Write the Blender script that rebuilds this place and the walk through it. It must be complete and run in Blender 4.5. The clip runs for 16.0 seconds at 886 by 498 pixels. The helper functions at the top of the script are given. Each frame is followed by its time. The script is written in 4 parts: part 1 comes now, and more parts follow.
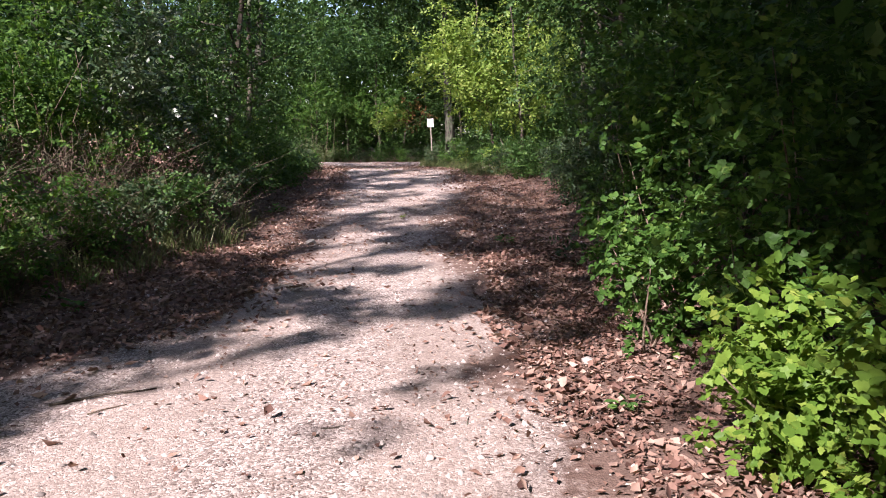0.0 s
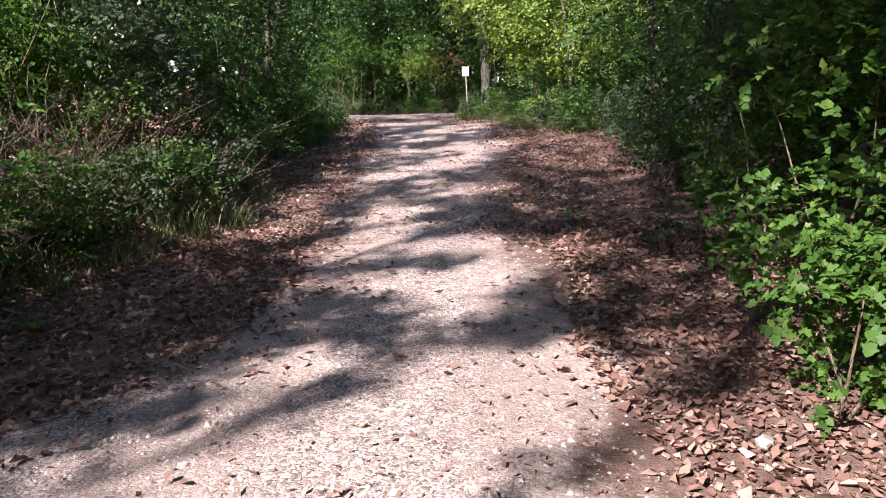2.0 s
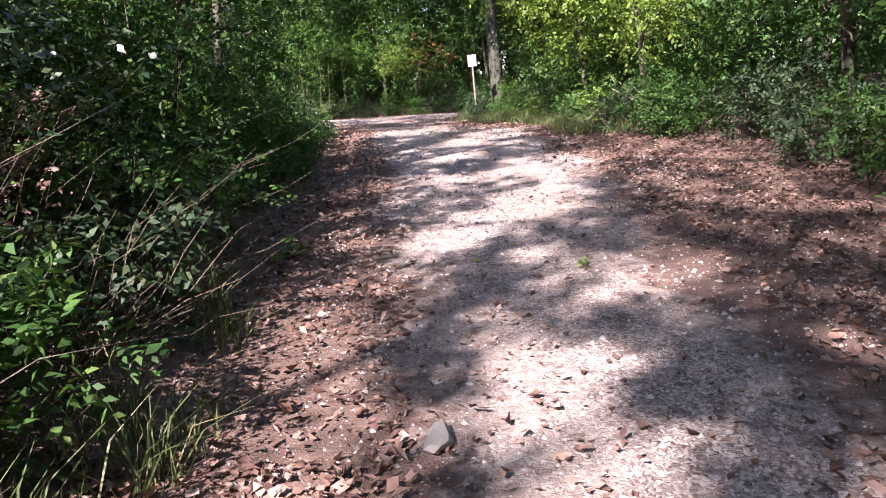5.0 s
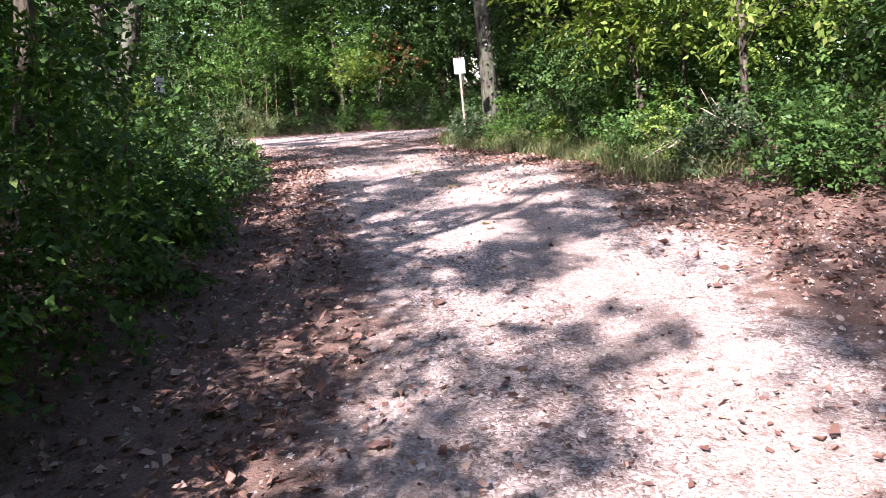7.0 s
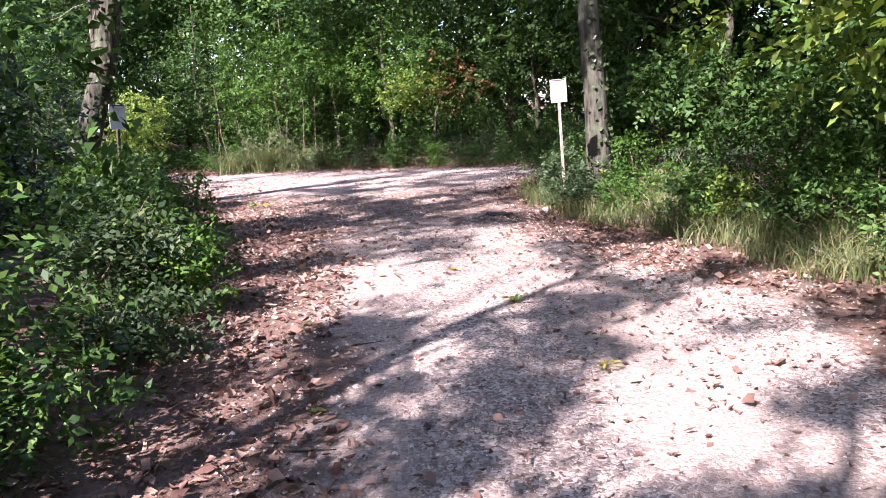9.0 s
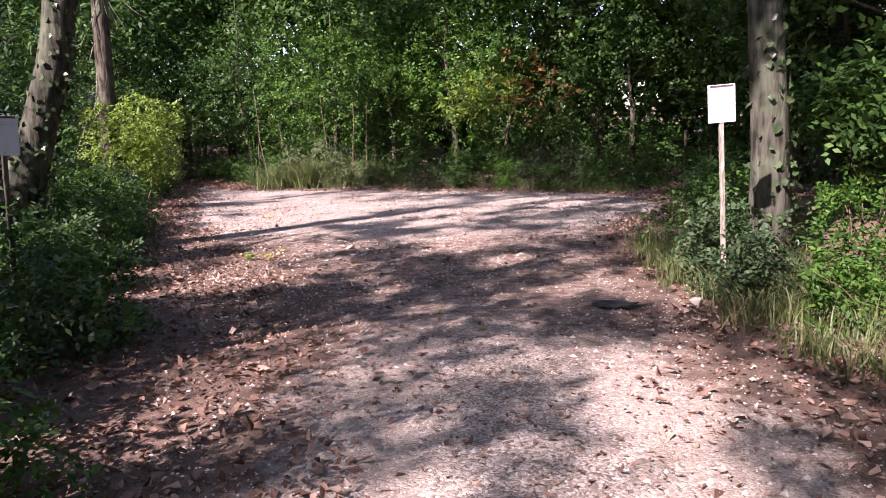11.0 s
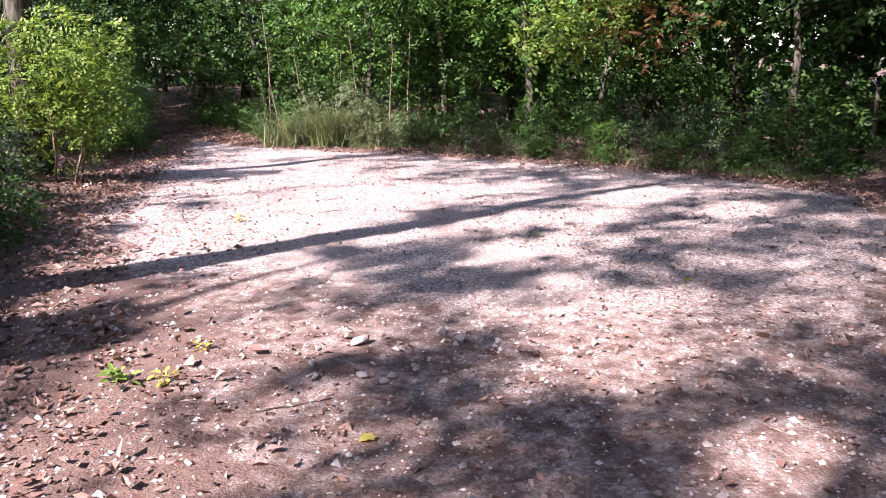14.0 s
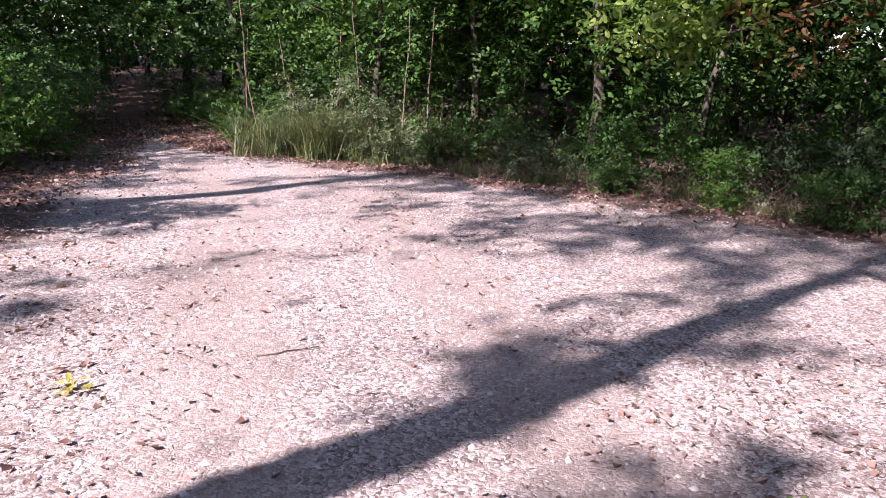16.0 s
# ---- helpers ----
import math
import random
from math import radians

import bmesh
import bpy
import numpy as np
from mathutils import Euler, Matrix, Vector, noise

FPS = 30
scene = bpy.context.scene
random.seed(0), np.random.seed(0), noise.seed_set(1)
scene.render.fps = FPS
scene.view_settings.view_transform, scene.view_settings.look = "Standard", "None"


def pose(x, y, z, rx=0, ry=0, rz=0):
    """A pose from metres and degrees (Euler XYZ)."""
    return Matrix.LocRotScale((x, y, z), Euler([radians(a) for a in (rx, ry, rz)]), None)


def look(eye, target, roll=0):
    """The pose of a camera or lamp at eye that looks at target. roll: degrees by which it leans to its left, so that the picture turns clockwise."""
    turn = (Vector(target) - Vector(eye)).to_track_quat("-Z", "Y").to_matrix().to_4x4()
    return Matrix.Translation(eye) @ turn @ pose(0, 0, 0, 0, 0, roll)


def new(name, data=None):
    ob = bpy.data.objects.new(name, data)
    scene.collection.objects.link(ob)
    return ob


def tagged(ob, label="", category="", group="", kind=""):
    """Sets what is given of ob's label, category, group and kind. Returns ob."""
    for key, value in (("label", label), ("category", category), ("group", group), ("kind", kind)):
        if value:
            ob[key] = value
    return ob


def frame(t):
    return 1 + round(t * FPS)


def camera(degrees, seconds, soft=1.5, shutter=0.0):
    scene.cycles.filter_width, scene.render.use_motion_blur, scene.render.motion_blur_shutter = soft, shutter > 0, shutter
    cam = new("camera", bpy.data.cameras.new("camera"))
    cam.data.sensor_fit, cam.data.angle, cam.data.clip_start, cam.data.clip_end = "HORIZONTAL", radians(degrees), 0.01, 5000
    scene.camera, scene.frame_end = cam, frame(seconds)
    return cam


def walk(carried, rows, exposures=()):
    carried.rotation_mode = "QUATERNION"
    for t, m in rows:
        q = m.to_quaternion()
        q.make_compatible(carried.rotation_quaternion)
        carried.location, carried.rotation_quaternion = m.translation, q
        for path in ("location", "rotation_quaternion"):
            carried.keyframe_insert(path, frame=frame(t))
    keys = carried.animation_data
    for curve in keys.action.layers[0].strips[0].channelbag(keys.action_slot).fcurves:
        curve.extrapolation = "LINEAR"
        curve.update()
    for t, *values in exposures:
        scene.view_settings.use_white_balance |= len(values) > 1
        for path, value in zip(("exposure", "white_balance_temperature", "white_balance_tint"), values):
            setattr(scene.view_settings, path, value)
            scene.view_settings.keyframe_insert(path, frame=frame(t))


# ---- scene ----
cam = camera(60.98, 16.0, soft=1.0)
PATH = [
    (0, (0.000, -0.001, 1.293), (0.000, 1.976, 0.993), -0.27),
    (0.5, (-0.018, 0.350, 1.305), (-0.110, 2.327, 1.018), 0.51),
    (1, (-0.028, 0.788, 1.340), (-0.162, 2.733, 0.893), -0.47),
    (1.5, (-0.175, 1.240, 1.306), (-0.218, 3.185, 0.846), -0.61),
    (2, (-0.274, 1.658, 1.349), (-0.351, 3.610, 0.918), -1.32),
    (2.5, (-0.532, 2.404, 1.277), (-0.797, 4.329, 0.804), 0.34),
    (3, (-0.765, 3.033, 1.273), (-1.075, 4.956, 0.819), 0.70),
    (3.5, (-0.988, 3.729, 1.276), (-1.313, 5.666, 0.899), -1.93),
    (4, (-1.245, 4.574, 1.282), (-1.336, 6.529, 0.873), 0.41),
    (4.2, (-1.328, 4.957, 1.293), (-1.397, 6.909, 0.863), -0.87),
    (6.3, (-1.866, 9.321, 1.396), (-1.779, 11.266, 0.940), -4.15),
    (6.5, (-1.893, 9.833, 1.431), (-1.787, 11.775, 0.966), -3.09),
    (7, (-1.848, 11.175, 1.421), (-1.714, 13.123, 0.988), -3.59),
    (7.5, (-1.896, 12.328, 1.447), (-1.806, 14.278, 1.012), -4.74),
    (8, (-1.920, 13.355, 1.484), (-1.840, 15.298, 1.017), -4.10),
    (8.5, (-1.909, 14.439, 1.530), (-1.837, 16.389, 1.091), -4.80),
    (9, (-1.934, 15.685, 1.571), (-1.928, 17.651, 1.200), -3.15),
    (9.2, (-1.935, 16.123, 1.604), (-1.922, 18.095, 1.267), -1.75),
    (11.3, (-2.046, 19.691, 1.723), (-2.276, 21.645, 1.362), -2.09),
    (11.5, (-2.086, 19.954, 1.756), (-2.368, 21.897, 1.374), -1.79),
    (12, (-2.249, 20.735, 1.764), (-2.604, 22.664, 1.374), -0.77),
    (12.5, (-2.383, 21.618, 1.721), (-2.718, 23.536, 1.261), -1.14),
    (13, (-2.546, 22.483, 1.684), (-2.865, 24.404, 1.226), 0.37),
    (13.5, (-2.711, 23.302, 1.664), (-3.013, 25.219, 1.182), -0.71),
    (14, (-2.845, 24.168, 1.643), (-3.111, 26.087, 1.147), -0.59),
    (14.5, (-2.978, 25.016, 1.663), (-3.106, 26.941, 1.136), 1.51),
    (15, (-3.198, 26.076, 1.594), (-3.370, 28.010, 1.114), 3.06),
    (15.5, (-3.452, 27.083, 1.565), (-3.689, 29.017, 1.113), 2.39),
    (16, (-3.729, 28.054, 1.588), (-4.003, 29.966, 1.067), 1.49),
]
walk(cam, [(t, look(eye, target, roll)) for t, eye, target, roll in PATH],
     exposures=[(0, 1.5, 6250, 25), (2, 1.63, 6250, 24), (4, 1.87, 6150, 25), (6.3, 2.12, 6150, 28), (9, 2.15, 6150, 30), (11.4, 1.66, 6450, 31), (12.5, 1.95, 6450, 30), (13.5, 2.1, 6250, 31), (14.5, 1.85, 6050, 31), (16, 1.52, 6000, 31)])

# ---- world and sun ----
SUN_EL, SUN_AZ = radians(40), radians(217)
TO_SUN = np.array([math.sin(SUN_AZ) * math.cos(SUN_EL), math.cos(SUN_AZ) * math.cos(SUN_EL), math.sin(SUN_EL)])
world = bpy.data.worlds.new("world")
scene.world = world
world.use_nodes = True
sky = world.node_tree.nodes.new("ShaderNodeTexSky")
sky.sky_type, sky.sun_disc, sky.sun_elevation, sky.sun_rotation = "NISHITA", False, SUN_EL, SUN_AZ
world.node_tree.links.new(sky.outputs["Color"], world.node_tree.nodes["Background"].inputs["Color"])
world.node_tree.nodes["Background"].inputs["Strength"].default_value = 0.11
sun = new("sun", bpy.data.lights.new("sun", "SUN"))
sun.data.energy, sun.data.angle, sun.data.color = 4.8, radians(0.8), (1.0, 0.94, 0.86)
sun.matrix_world = look(tuple(TO_SUN * 60), (0, 0, 0))

rng = np.random.default_rng(7)

# ---- materials ----


def material(name, rough=0.9, spec=0.2):
    m = bpy.data.materials.new(name)
    m.use_nodes = True
    b = m.node_tree.nodes["Principled BSDF"]
    b.inputs["Roughness"].default_value = rough
    b.inputs["Specular IOR Level"].default_value = spec
    return m, m.node_tree.nodes, m.node_tree.links, b


def ramp(nodes, links, source, stops):
    r = nodes.new("ShaderNodeValToRGB")
    while len(r.color_ramp.elements) < len(stops):
        r.color_ramp.elements.new(0.5)
    for e, (p, c) in zip(r.color_ramp.elements, stops):
        e.position, e.color = p, (*c, 1)
    links.new(source, r.inputs["Fac"])
    return r.outputs["Color"]


def noise_out(nodes, links, scale, detail=4, rough=0.6, coords="Object"):
    tc = nodes.new("ShaderNodeTexCoord")
    n = nodes.new("ShaderNodeTexNoise")
    n.inputs["Scale"].default_value, n.inputs["Detail"].default_value, n.inputs["Roughness"].default_value = scale, detail, rough
    links.new(tc.outputs[coords], n.inputs["Vector"])
    return n.outputs["Fac"]


def mix(nodes, links, fac, a, b, blend="MIX"):
    m = nodes.new("ShaderNodeMix")
    m.data_type, m.blend_type = "RGBA", blend
    for value, slot in ((fac, m.inputs[0]), (a, m.inputs[6]), (b, m.inputs[7])):
        if isinstance(value, (int, float)):
            slot.default_value = value
        elif isinstance(value, tuple):
            slot.default_value = (*value, 1)
        else:
            links.new(value, slot)
    return m.outputs[2]


def math_node(nodes, links, op, a, b):
    m = nodes.new("ShaderNodeMath")
    m.operation = op
    for value, slot in ((a, m.inputs[0]), (b, m.inputs[1])):
        if isinstance(value, (int, float)):
            slot.default_value = value
        else:
            links.new(value, slot)
    return m.outputs[0]


def bump(nodes, links, shader, height, strength, distance=0.02):
    b = nodes.new("ShaderNodeBump")
    b.inputs["Strength"].default_value, b.inputs["Distance"].default_value = strength, distance
    links.new(height, b.inputs["Height"])
    links.new(b.outputs["Normal"], shader.inputs["Normal"])


def leaf_material(name, stops, through_leaf=0.35, rough=0.5, spec=0.35):
    """Living or dry leaves: colour differs leaf by leaf and in broad drifts; some light comes through."""
    m, nodes, links, b = material(name, rough, spec)
    geo = nodes.new("ShaderNodeNewGeometry")
    drift = noise_out(nodes, links, 1.3, 2)
    pick = math_node(nodes, links, "ADD", math_node(nodes, links, "MULTIPLY", geo.outputs["Random Per Island"], 0.7),
                     math_node(nodes, links, "MULTIPLY", drift, 0.45))
    col = ramp(nodes, links, pick, stops)
    col = mix(nodes, links, 0.35, col, ramp(nodes, links, noise_out(nodes, links, 60, 2), [(0.3, (0.6, 0.6, 0.6)), (0.7, (1, 1, 1))]), "MULTIPLY")
    links.new(col, b.inputs["Base Color"])
    if through_leaf:
        tr = nodes.new("ShaderNodeBsdfTranslucent")
        links.new(mix(nodes, links, 1.0, col, (1.0, 1.0, 0.55), "MULTIPLY"), tr.inputs["Color"])
        ms = nodes.new("ShaderNodeMixShader")
        ms.inputs[0].default_value = through_leaf
        links.new(b.outputs[0], ms.inputs[1])
        links.new(tr.outputs[0], ms.inputs[2])
        links.new(ms.outputs[0], nodes["Material Output"].inputs["Surface"])
    return m


def green(name, dark, mid, light, yellow, **kw):
    return leaf_material(name, [(0.12, dark), (0.45, mid), (0.8, light), (1.0, yellow)], **kw)


LEAF_FOREST = green("forest_leaves", (0.018, 0.042, 0.012), (0.038, 0.088, 0.022), (0.07, 0.145, 0.036), (0.13, 0.195, 0.048), spec=0.2, through_leaf=0.3)
LEAF_SHRUB = green("shrub_leaves", (0.024, 0.058, 0.015), (0.05, 0.118, 0.029), (0.09, 0.18, 0.042), (0.16, 0.23, 0.06), spec=0.24, through_leaf=0.3)
LEAF_BRIGHT = green("bright_leaves", (0.09, 0.17, 0.028), (0.17, 0.27, 0.05), (0.26, 0.36, 0.08), (0.38, 0.42, 0.13), through_leaf=0.42, spec=0.22)
LEAF_LIME = green("lime_leaves", (0.06, 0.13, 0.018), (0.12, 0.22, 0.032), (0.19, 0.3, 0.046), (0.3, 0.35, 0.075), through_leaf=0.4, spec=0.2)
LEAF_PALE = green("scrub_leaves", (0.08, 0.11, 0.055), (0.13, 0.17, 0.085), (0.19, 0.23, 0.12), (0.27, 0.28, 0.16), spec=0.25)
LEAF_MAPLE = green("lobed_leaves", (0.03, 0.08, 0.015), (0.06, 0.14, 0.026), (0.1, 0.205, 0.04), (0.2, 0.27, 0.06), through_leaf=0.4, spec=0.2)
LEAF_IVY = green("ivy_leaves", (0.025, 0.05, 0.02), (0.045, 0.08, 0.033), (0.085, 0.115, 0.055), (0.16, 0.18, 0.1), through_leaf=0.12, rough=0.33, spec=0.5)
LEAF_GREY = green("bramble_leaves", (0.03, 0.06, 0.025), (0.055, 0.1, 0.045), (0.095, 0.14, 0.07), (0.17, 0.17, 0.08), spec=0.25)
LEAF_RUST = leaf_material("rusty_leaves", [(0.1, (0.09, 0.04, 0.018)), (0.5, (0.17, 0.075, 0.03)), (1.0, (0.26, 0.15, 0.05))])
LEAF_YELLOW = leaf_material("yellow_leaves", [(0.1, (0.26, 0.24, 0.05)), (1.0, (0.5, 0.42, 0.09))])
GRASS = green("grass_blades", (0.06, 0.09, 0.03), (0.1, 0.14, 0.05), (0.17, 0.19, 0.075), (0.3, 0.26, 0.13), through_leaf=0.3)
LITTER = leaf_material("dry_leaves", [(0.1, (0.065, 0.032, 0.026)), (0.4, (0.17, 0.09, 0.068)), (0.7, (0.31, 0.19, 0.145)), (1.0, (0.49, 0.35, 0.285))], through_leaf=0.12, rough=0.75)


def bark_material(name, dark, light, scale=9):
    m, nodes, links, b = material(name, 0.95, 0.1)
    tc = nodes.new("ShaderNodeTexCoord")
    mp = nodes.new("ShaderNodeMapping")
    mp.inputs["Scale"].default_value = (scale, scale, scale * 0.22)
    links.new(tc.outputs["Object"], mp.inputs["Vector"])
    n = nodes.new("ShaderNodeTexNoise")
    n.inputs["Scale"].default_value, n.inputs["Detail"].default_value = 2.2, 8
    links.new(mp.outputs[0], n.inputs["Vector"])
    patch = noise_out(nodes, links, 2.3, 3)
    col = ramp(nodes, links, n.outputs["Fac"], [(0.35, dark), (0.65, light)])
    col = mix(nodes, links, ramp(nodes, links, patch, [(0.5, (0, 0, 0)), (0.72, (0.6, 0.6, 0.6))]), col, (0.16, 0.19, 0.12))
    links.new(col, b.inputs["Base Color"])
    bump(nodes, links, b, n.outputs["Fac"], 0.8, 0.03)
    return m


BARK = bark_material("grey_bark", (0.04, 0.033, 0.027), (0.16, 0.14, 0.12))
BARK_DARK = bark_material("dark_bark", (0.03, 0.025, 0.02), (0.12, 0.1, 0.08))
# grey bark with the trunks' shade put into its darker colour
BARK_SHADED = bark_material("shaded_bark", (0.03, 0.028, 0.021), (0.105, 0.098, 0.08))
TWIG = bark_material("twig_bark", (0.08, 0.055, 0.04), (0.26, 0.2, 0.15), 30)
DEADWOOD = bark_material("bleached_wood", (0.2, 0.16, 0.13), (0.45, 0.38, 0.32), 25)


def stone_material(name, dark, light):
    m, nodes, links, b = material(name, 0.85, 0.25)
    info = nodes.new("ShaderNodeObjectInfo")
    geo = nodes.new("ShaderNodeNewGeometry")
    n = noise_out(nodes, links, 28, 6)
    pick = math_node(nodes, links, "ADD", math_node(nodes, links, "MULTIPLY", n, 0.6),
                     math_node(nodes, links, "MULTIPLY", geo.outputs["Random Per Island"], 0.5))
    pick = math_node(nodes, links, "ADD", pick, math_node(nodes, links, "MULTIPLY", info.outputs["Random"], 0.1))
    links.new(ramp(nodes, links, pick, [(0.25, dark), (0.8, light)]), b.inputs["Base Color"])
    bump(nodes, links, b, n, 0.5, 0.01)
    return m


STONE = stone_material("limestone", (0.14, 0.12, 0.105), (0.38, 0.335, 0.3))
PEBBLE = stone_material("pebbles", (0.07, 0.053, 0.046), (0.6, 0.53, 0.485))


def ground_material():
    m, nodes, links, b = material("earth_and_gravel", 0.95, 0.12)
    at = nodes.new("ShaderNodeAttribute")
    at.attribute_name = "gravel"
    rut = nodes.new("ShaderNodeAttribute")
    rut.attribute_name = "rut"
    big, mid, fine = (noise_out(nodes, links, s, 5, 0.65) for s in (1.1, 9, 75))
    tc = nodes.new("ShaderNodeTexCoord")
    vo = nodes.new("ShaderNodeTexVoronoi")
    vo.inputs["Scale"].default_value = 72
    links.new(tc.outputs["Object"], vo.inputs["Vector"])
    wob = nodes.new("ShaderNodeTexNoise")
    wob.inputs["Scale"].default_value = 25
    links.new(tc.outputs["Object"], wob.inputs["Vector"])
    shift = nodes.new("ShaderNodeVectorMath")
    shift.operation = "MULTIPLY_ADD"
    shift.inputs[1].default_value = (0.06, 0.06, 0.06)
    links.new(wob.outputs["Color"], shift.inputs[0])
    links.new(tc.outputs["Object"], shift.inputs[2])
    links.new(shift.outputs[0], vo.inputs["Vector"])
    grit = ramp(nodes, links, vo.outputs["Color"], [(0.1, (0.1, 0.072, 0.064)), (0.5, (0.335, 0.272, 0.243)), (0.9, (0.7, 0.605, 0.555))])
    dust = ramp(nodes, links, fine, [(0.3, (0.275, 0.212, 0.18)), (0.7, (0.43, 0.345, 0.3))])
    fac = math_node(nodes, links, "ADD", math_node(nodes, links, "MULTIPLY", mid, 1.3), math_node(nodes, links, "MULTIPLY", rut.outputs["Fac"], 0.75))
    dust = mix(nodes, links, 0.4, dust, grit)
    gravel = mix(nodes, links, ramp(nodes, links, fac, [(0.55, (0, 0, 0)), (1.0, (1, 1, 1))]), grit, dust)
    gravel = mix(nodes, links, 0.6, gravel, ramp(nodes, links, big, [(0.3, (0.62, 0.6, 0.58)), (0.65, (1, 1, 1))]), "MULTIPLY")
    soil = ramp(nodes, links, math_node(nodes, links, "ADD", math_node(nodes, links, "MULTIPLY", fine, 0.6), math_node(nodes, links, "MULTIPLY", mid, 0.4)),
                [(0.35, (0.08, 0.05, 0.04)), (0.65, (0.215, 0.145, 0.117))])
    edge = math_node(nodes, links, "ADD", at.outputs["Fac"], math_node(nodes, links, "MULTIPLY", math_node(nodes, links, "SUBTRACT", mid, 0.5), 1.1))
    links.new(mix(nodes, links, ramp(nodes, links, edge, [(0.35, (0, 0, 0)), (0.65, (1, 1, 1))]), soil, gravel), b.inputs["Base Color"])
    rough_h = math_node(nodes, links, "SUBTRACT", math_node(nodes, links, "MULTIPLY", fine, 0.8), math_node(nodes, links, "MULTIPLY", vo.outputs["Distance"], 0.7))
    bump(nodes, links, b, rough_h, 0.6, 0.01)
    return m


GROUND_MAT = ground_material()

# ---- plan of the track: the edges of the open ground, as (y, x) ----
LEFT = [(-26, -3.4), (-4, -3.9), (4, -3.8), (6, -3.4), (7, -3.05), (8.3, -2.6), (10.5, -2.6), (14, -3.1), (15.5, -3.0), (17, -3.05), (19.6, -3.35),
        (21.4, -3.6), (22.4, -4.0), (24, -4.5), (26.3, -5.7), (29, -6.8), (30.7, -7.8), (33, -8.5), (36, -9.9), (37, -9.8), (41.3, -12.1), (50, -20)]
RIGHT = [(-26, 0.9), (0, 1.1), (2.9, 1.15), (4.6, 1.05), (6.5, 1.2), (10.4, 1.5), (14, 1.9), (16, 1.9), (17.3, 1.25), (20.5, 0.75), (22.5, 0.2), (24.4, -0.3),
         (27, -0.45), (28.3, -0.1), (29.5, 0.5), (31, 1.3), (33, 1.1), (34.4, 0.2), (35.6, -1.0), (36.9, -2.4), (38, -4.5), (39, -6.7), (40, -9.0), (42.3, -10.9), (50, -18)]
RISE = [(-30, -0.08), (2, -0.09), (4, -0.13), (6, -0.12), (8, -0.06), (10, 0.02), (14, 0.12), (18, 0.28), (20, 0.35), (22, 0.32), (24, 0.26), (26, 0.21),
        (30, 0.19), (32, 0.16), (34, 0.06), (36, -0.04), (40, -0.17), (44, -0.22), (80, -0.2)]


def dense(line, step=0.2):
    p = np.array([(x, y) for y, x in line], float)
    out = [p[i] + (p[i + 1] - p[i]) * u for i in range(len(p) - 1)
           for u in np.linspace(0, 1, max(2, int(np.linalg.norm(p[i + 1] - p[i]) / step)), endpoint=False)]
    return np.array(out)


EDGE = np.concatenate([dense(LEFT), dense(RIGHT)])
EDGE_LEFT = len(dense(LEFT))


def edge_distance(x, y):
    """Distance to the edge of the open ground, positive inside, and whether the left edge is the nearer one."""
    x, y = np.atleast_1d(np.asarray(x, float)), np.atleast_1d(np.asarray(y, float))
    d, left = np.empty(len(x)), np.empty(len(x), bool)
    for i in range(0, len(x), 20000):
        s = slice(i, i + 20000)
        q = (x[s, None] - EDGE[None, :, 0]) ** 2 + (y[s, None] - EDGE[None, :, 1]) ** 2
        k = q.argmin(1)
        d[s], left[s] = np.sqrt(q[np.arange(len(k)), k]), k < EDGE_LEFT
    lx, rx = np.interp(y, *np.array(LEFT).T), np.interp(y, *np.array(RIGHT).T)
    inside = (x > lx) & (x < rx) & (y < 50)
    return np.where(inside, d, -d), left


def wobble(x, y, scale, seed):
    r = np.random.default_rng(seed)
    z = 0
    for _ in range(6):
        a, b, c = r.normal(0, scale), r.normal(0, scale), r.uniform(0, 6.3)
        z = z + np.sin(a * x + b * y + c)
    return z / 3.0


def ground_z(x, y, sd=None, left=None):
    x, y = np.asarray(x, float), np.asarray(y, float)
    if sd is None:
        sd, left = edge_distance(x, y)
    z = np.interp(y, *np.array(RISE).T)
    out = np.clip(-sd / 2.0, 0, 1)
    out = out * out * (3 - 2 * out)
    high = np.where(left, np.interp(y, [2, 5, 12, 17, 24], [0.5, 0.9, 0.9, 0.3, 0.3]), 0.22)
    z = z + out * high + np.clip(-sd - 2, 0, 40) * 0.02
    z = z + wobble(x, y, 0.9, 3) * (0.012 + 0.08 * out) + wobble(x, y, 5.0, 4) * 0.008 + wobble(x, y, 14.0, 5) * 0.004
    return z


# ---- mesh helpers ----


def np_mesh(name, verts, faces, mat, smooth=False):
    """A mesh from arrays; faces is an (n, 3) or (n, 4) array, or a list of such."""
    groups = faces if isinstance(faces, list) else [faces]
    me = bpy.data.meshes.new(name)
    me.vertices.add(len(verts))
    me.vertices.foreach_set("co", np.asarray(verts, np.float32).ravel())
    loops = np.concatenate([np.asarray(f).ravel() for f in groups]).astype(np.int32)
    sizes = np.concatenate([np.full(len(f), f.shape[1]) for f in groups])
    me.loops.add(len(loops))
    me.loops.foreach_set("vertex_index", loops)
    me.polygons.add(len(sizes))
    me.polygons.foreach_set("loop_start", (np.cumsum(sizes) - sizes).astype(np.int32))
    if smooth:
        me.polygons.foreach_set("use_smooth", np.ones(len(sizes), bool))
    me.update(calc_edges=True)
    me.materials.append(mat)
    return me


def part_mesh(name, me, parent, label=""):
    ob = new(name, me)
    ob.parent = parent
    if label:
        ob["label"] = label
    return ob


def part(name, bm, mat, parent, label=""):
    me = bpy.data.meshes.new(name)
    bm.to_mesh(me)
    bm.free()
    me.materials.append(mat)
    return part_mesh(name, me, parent, label)


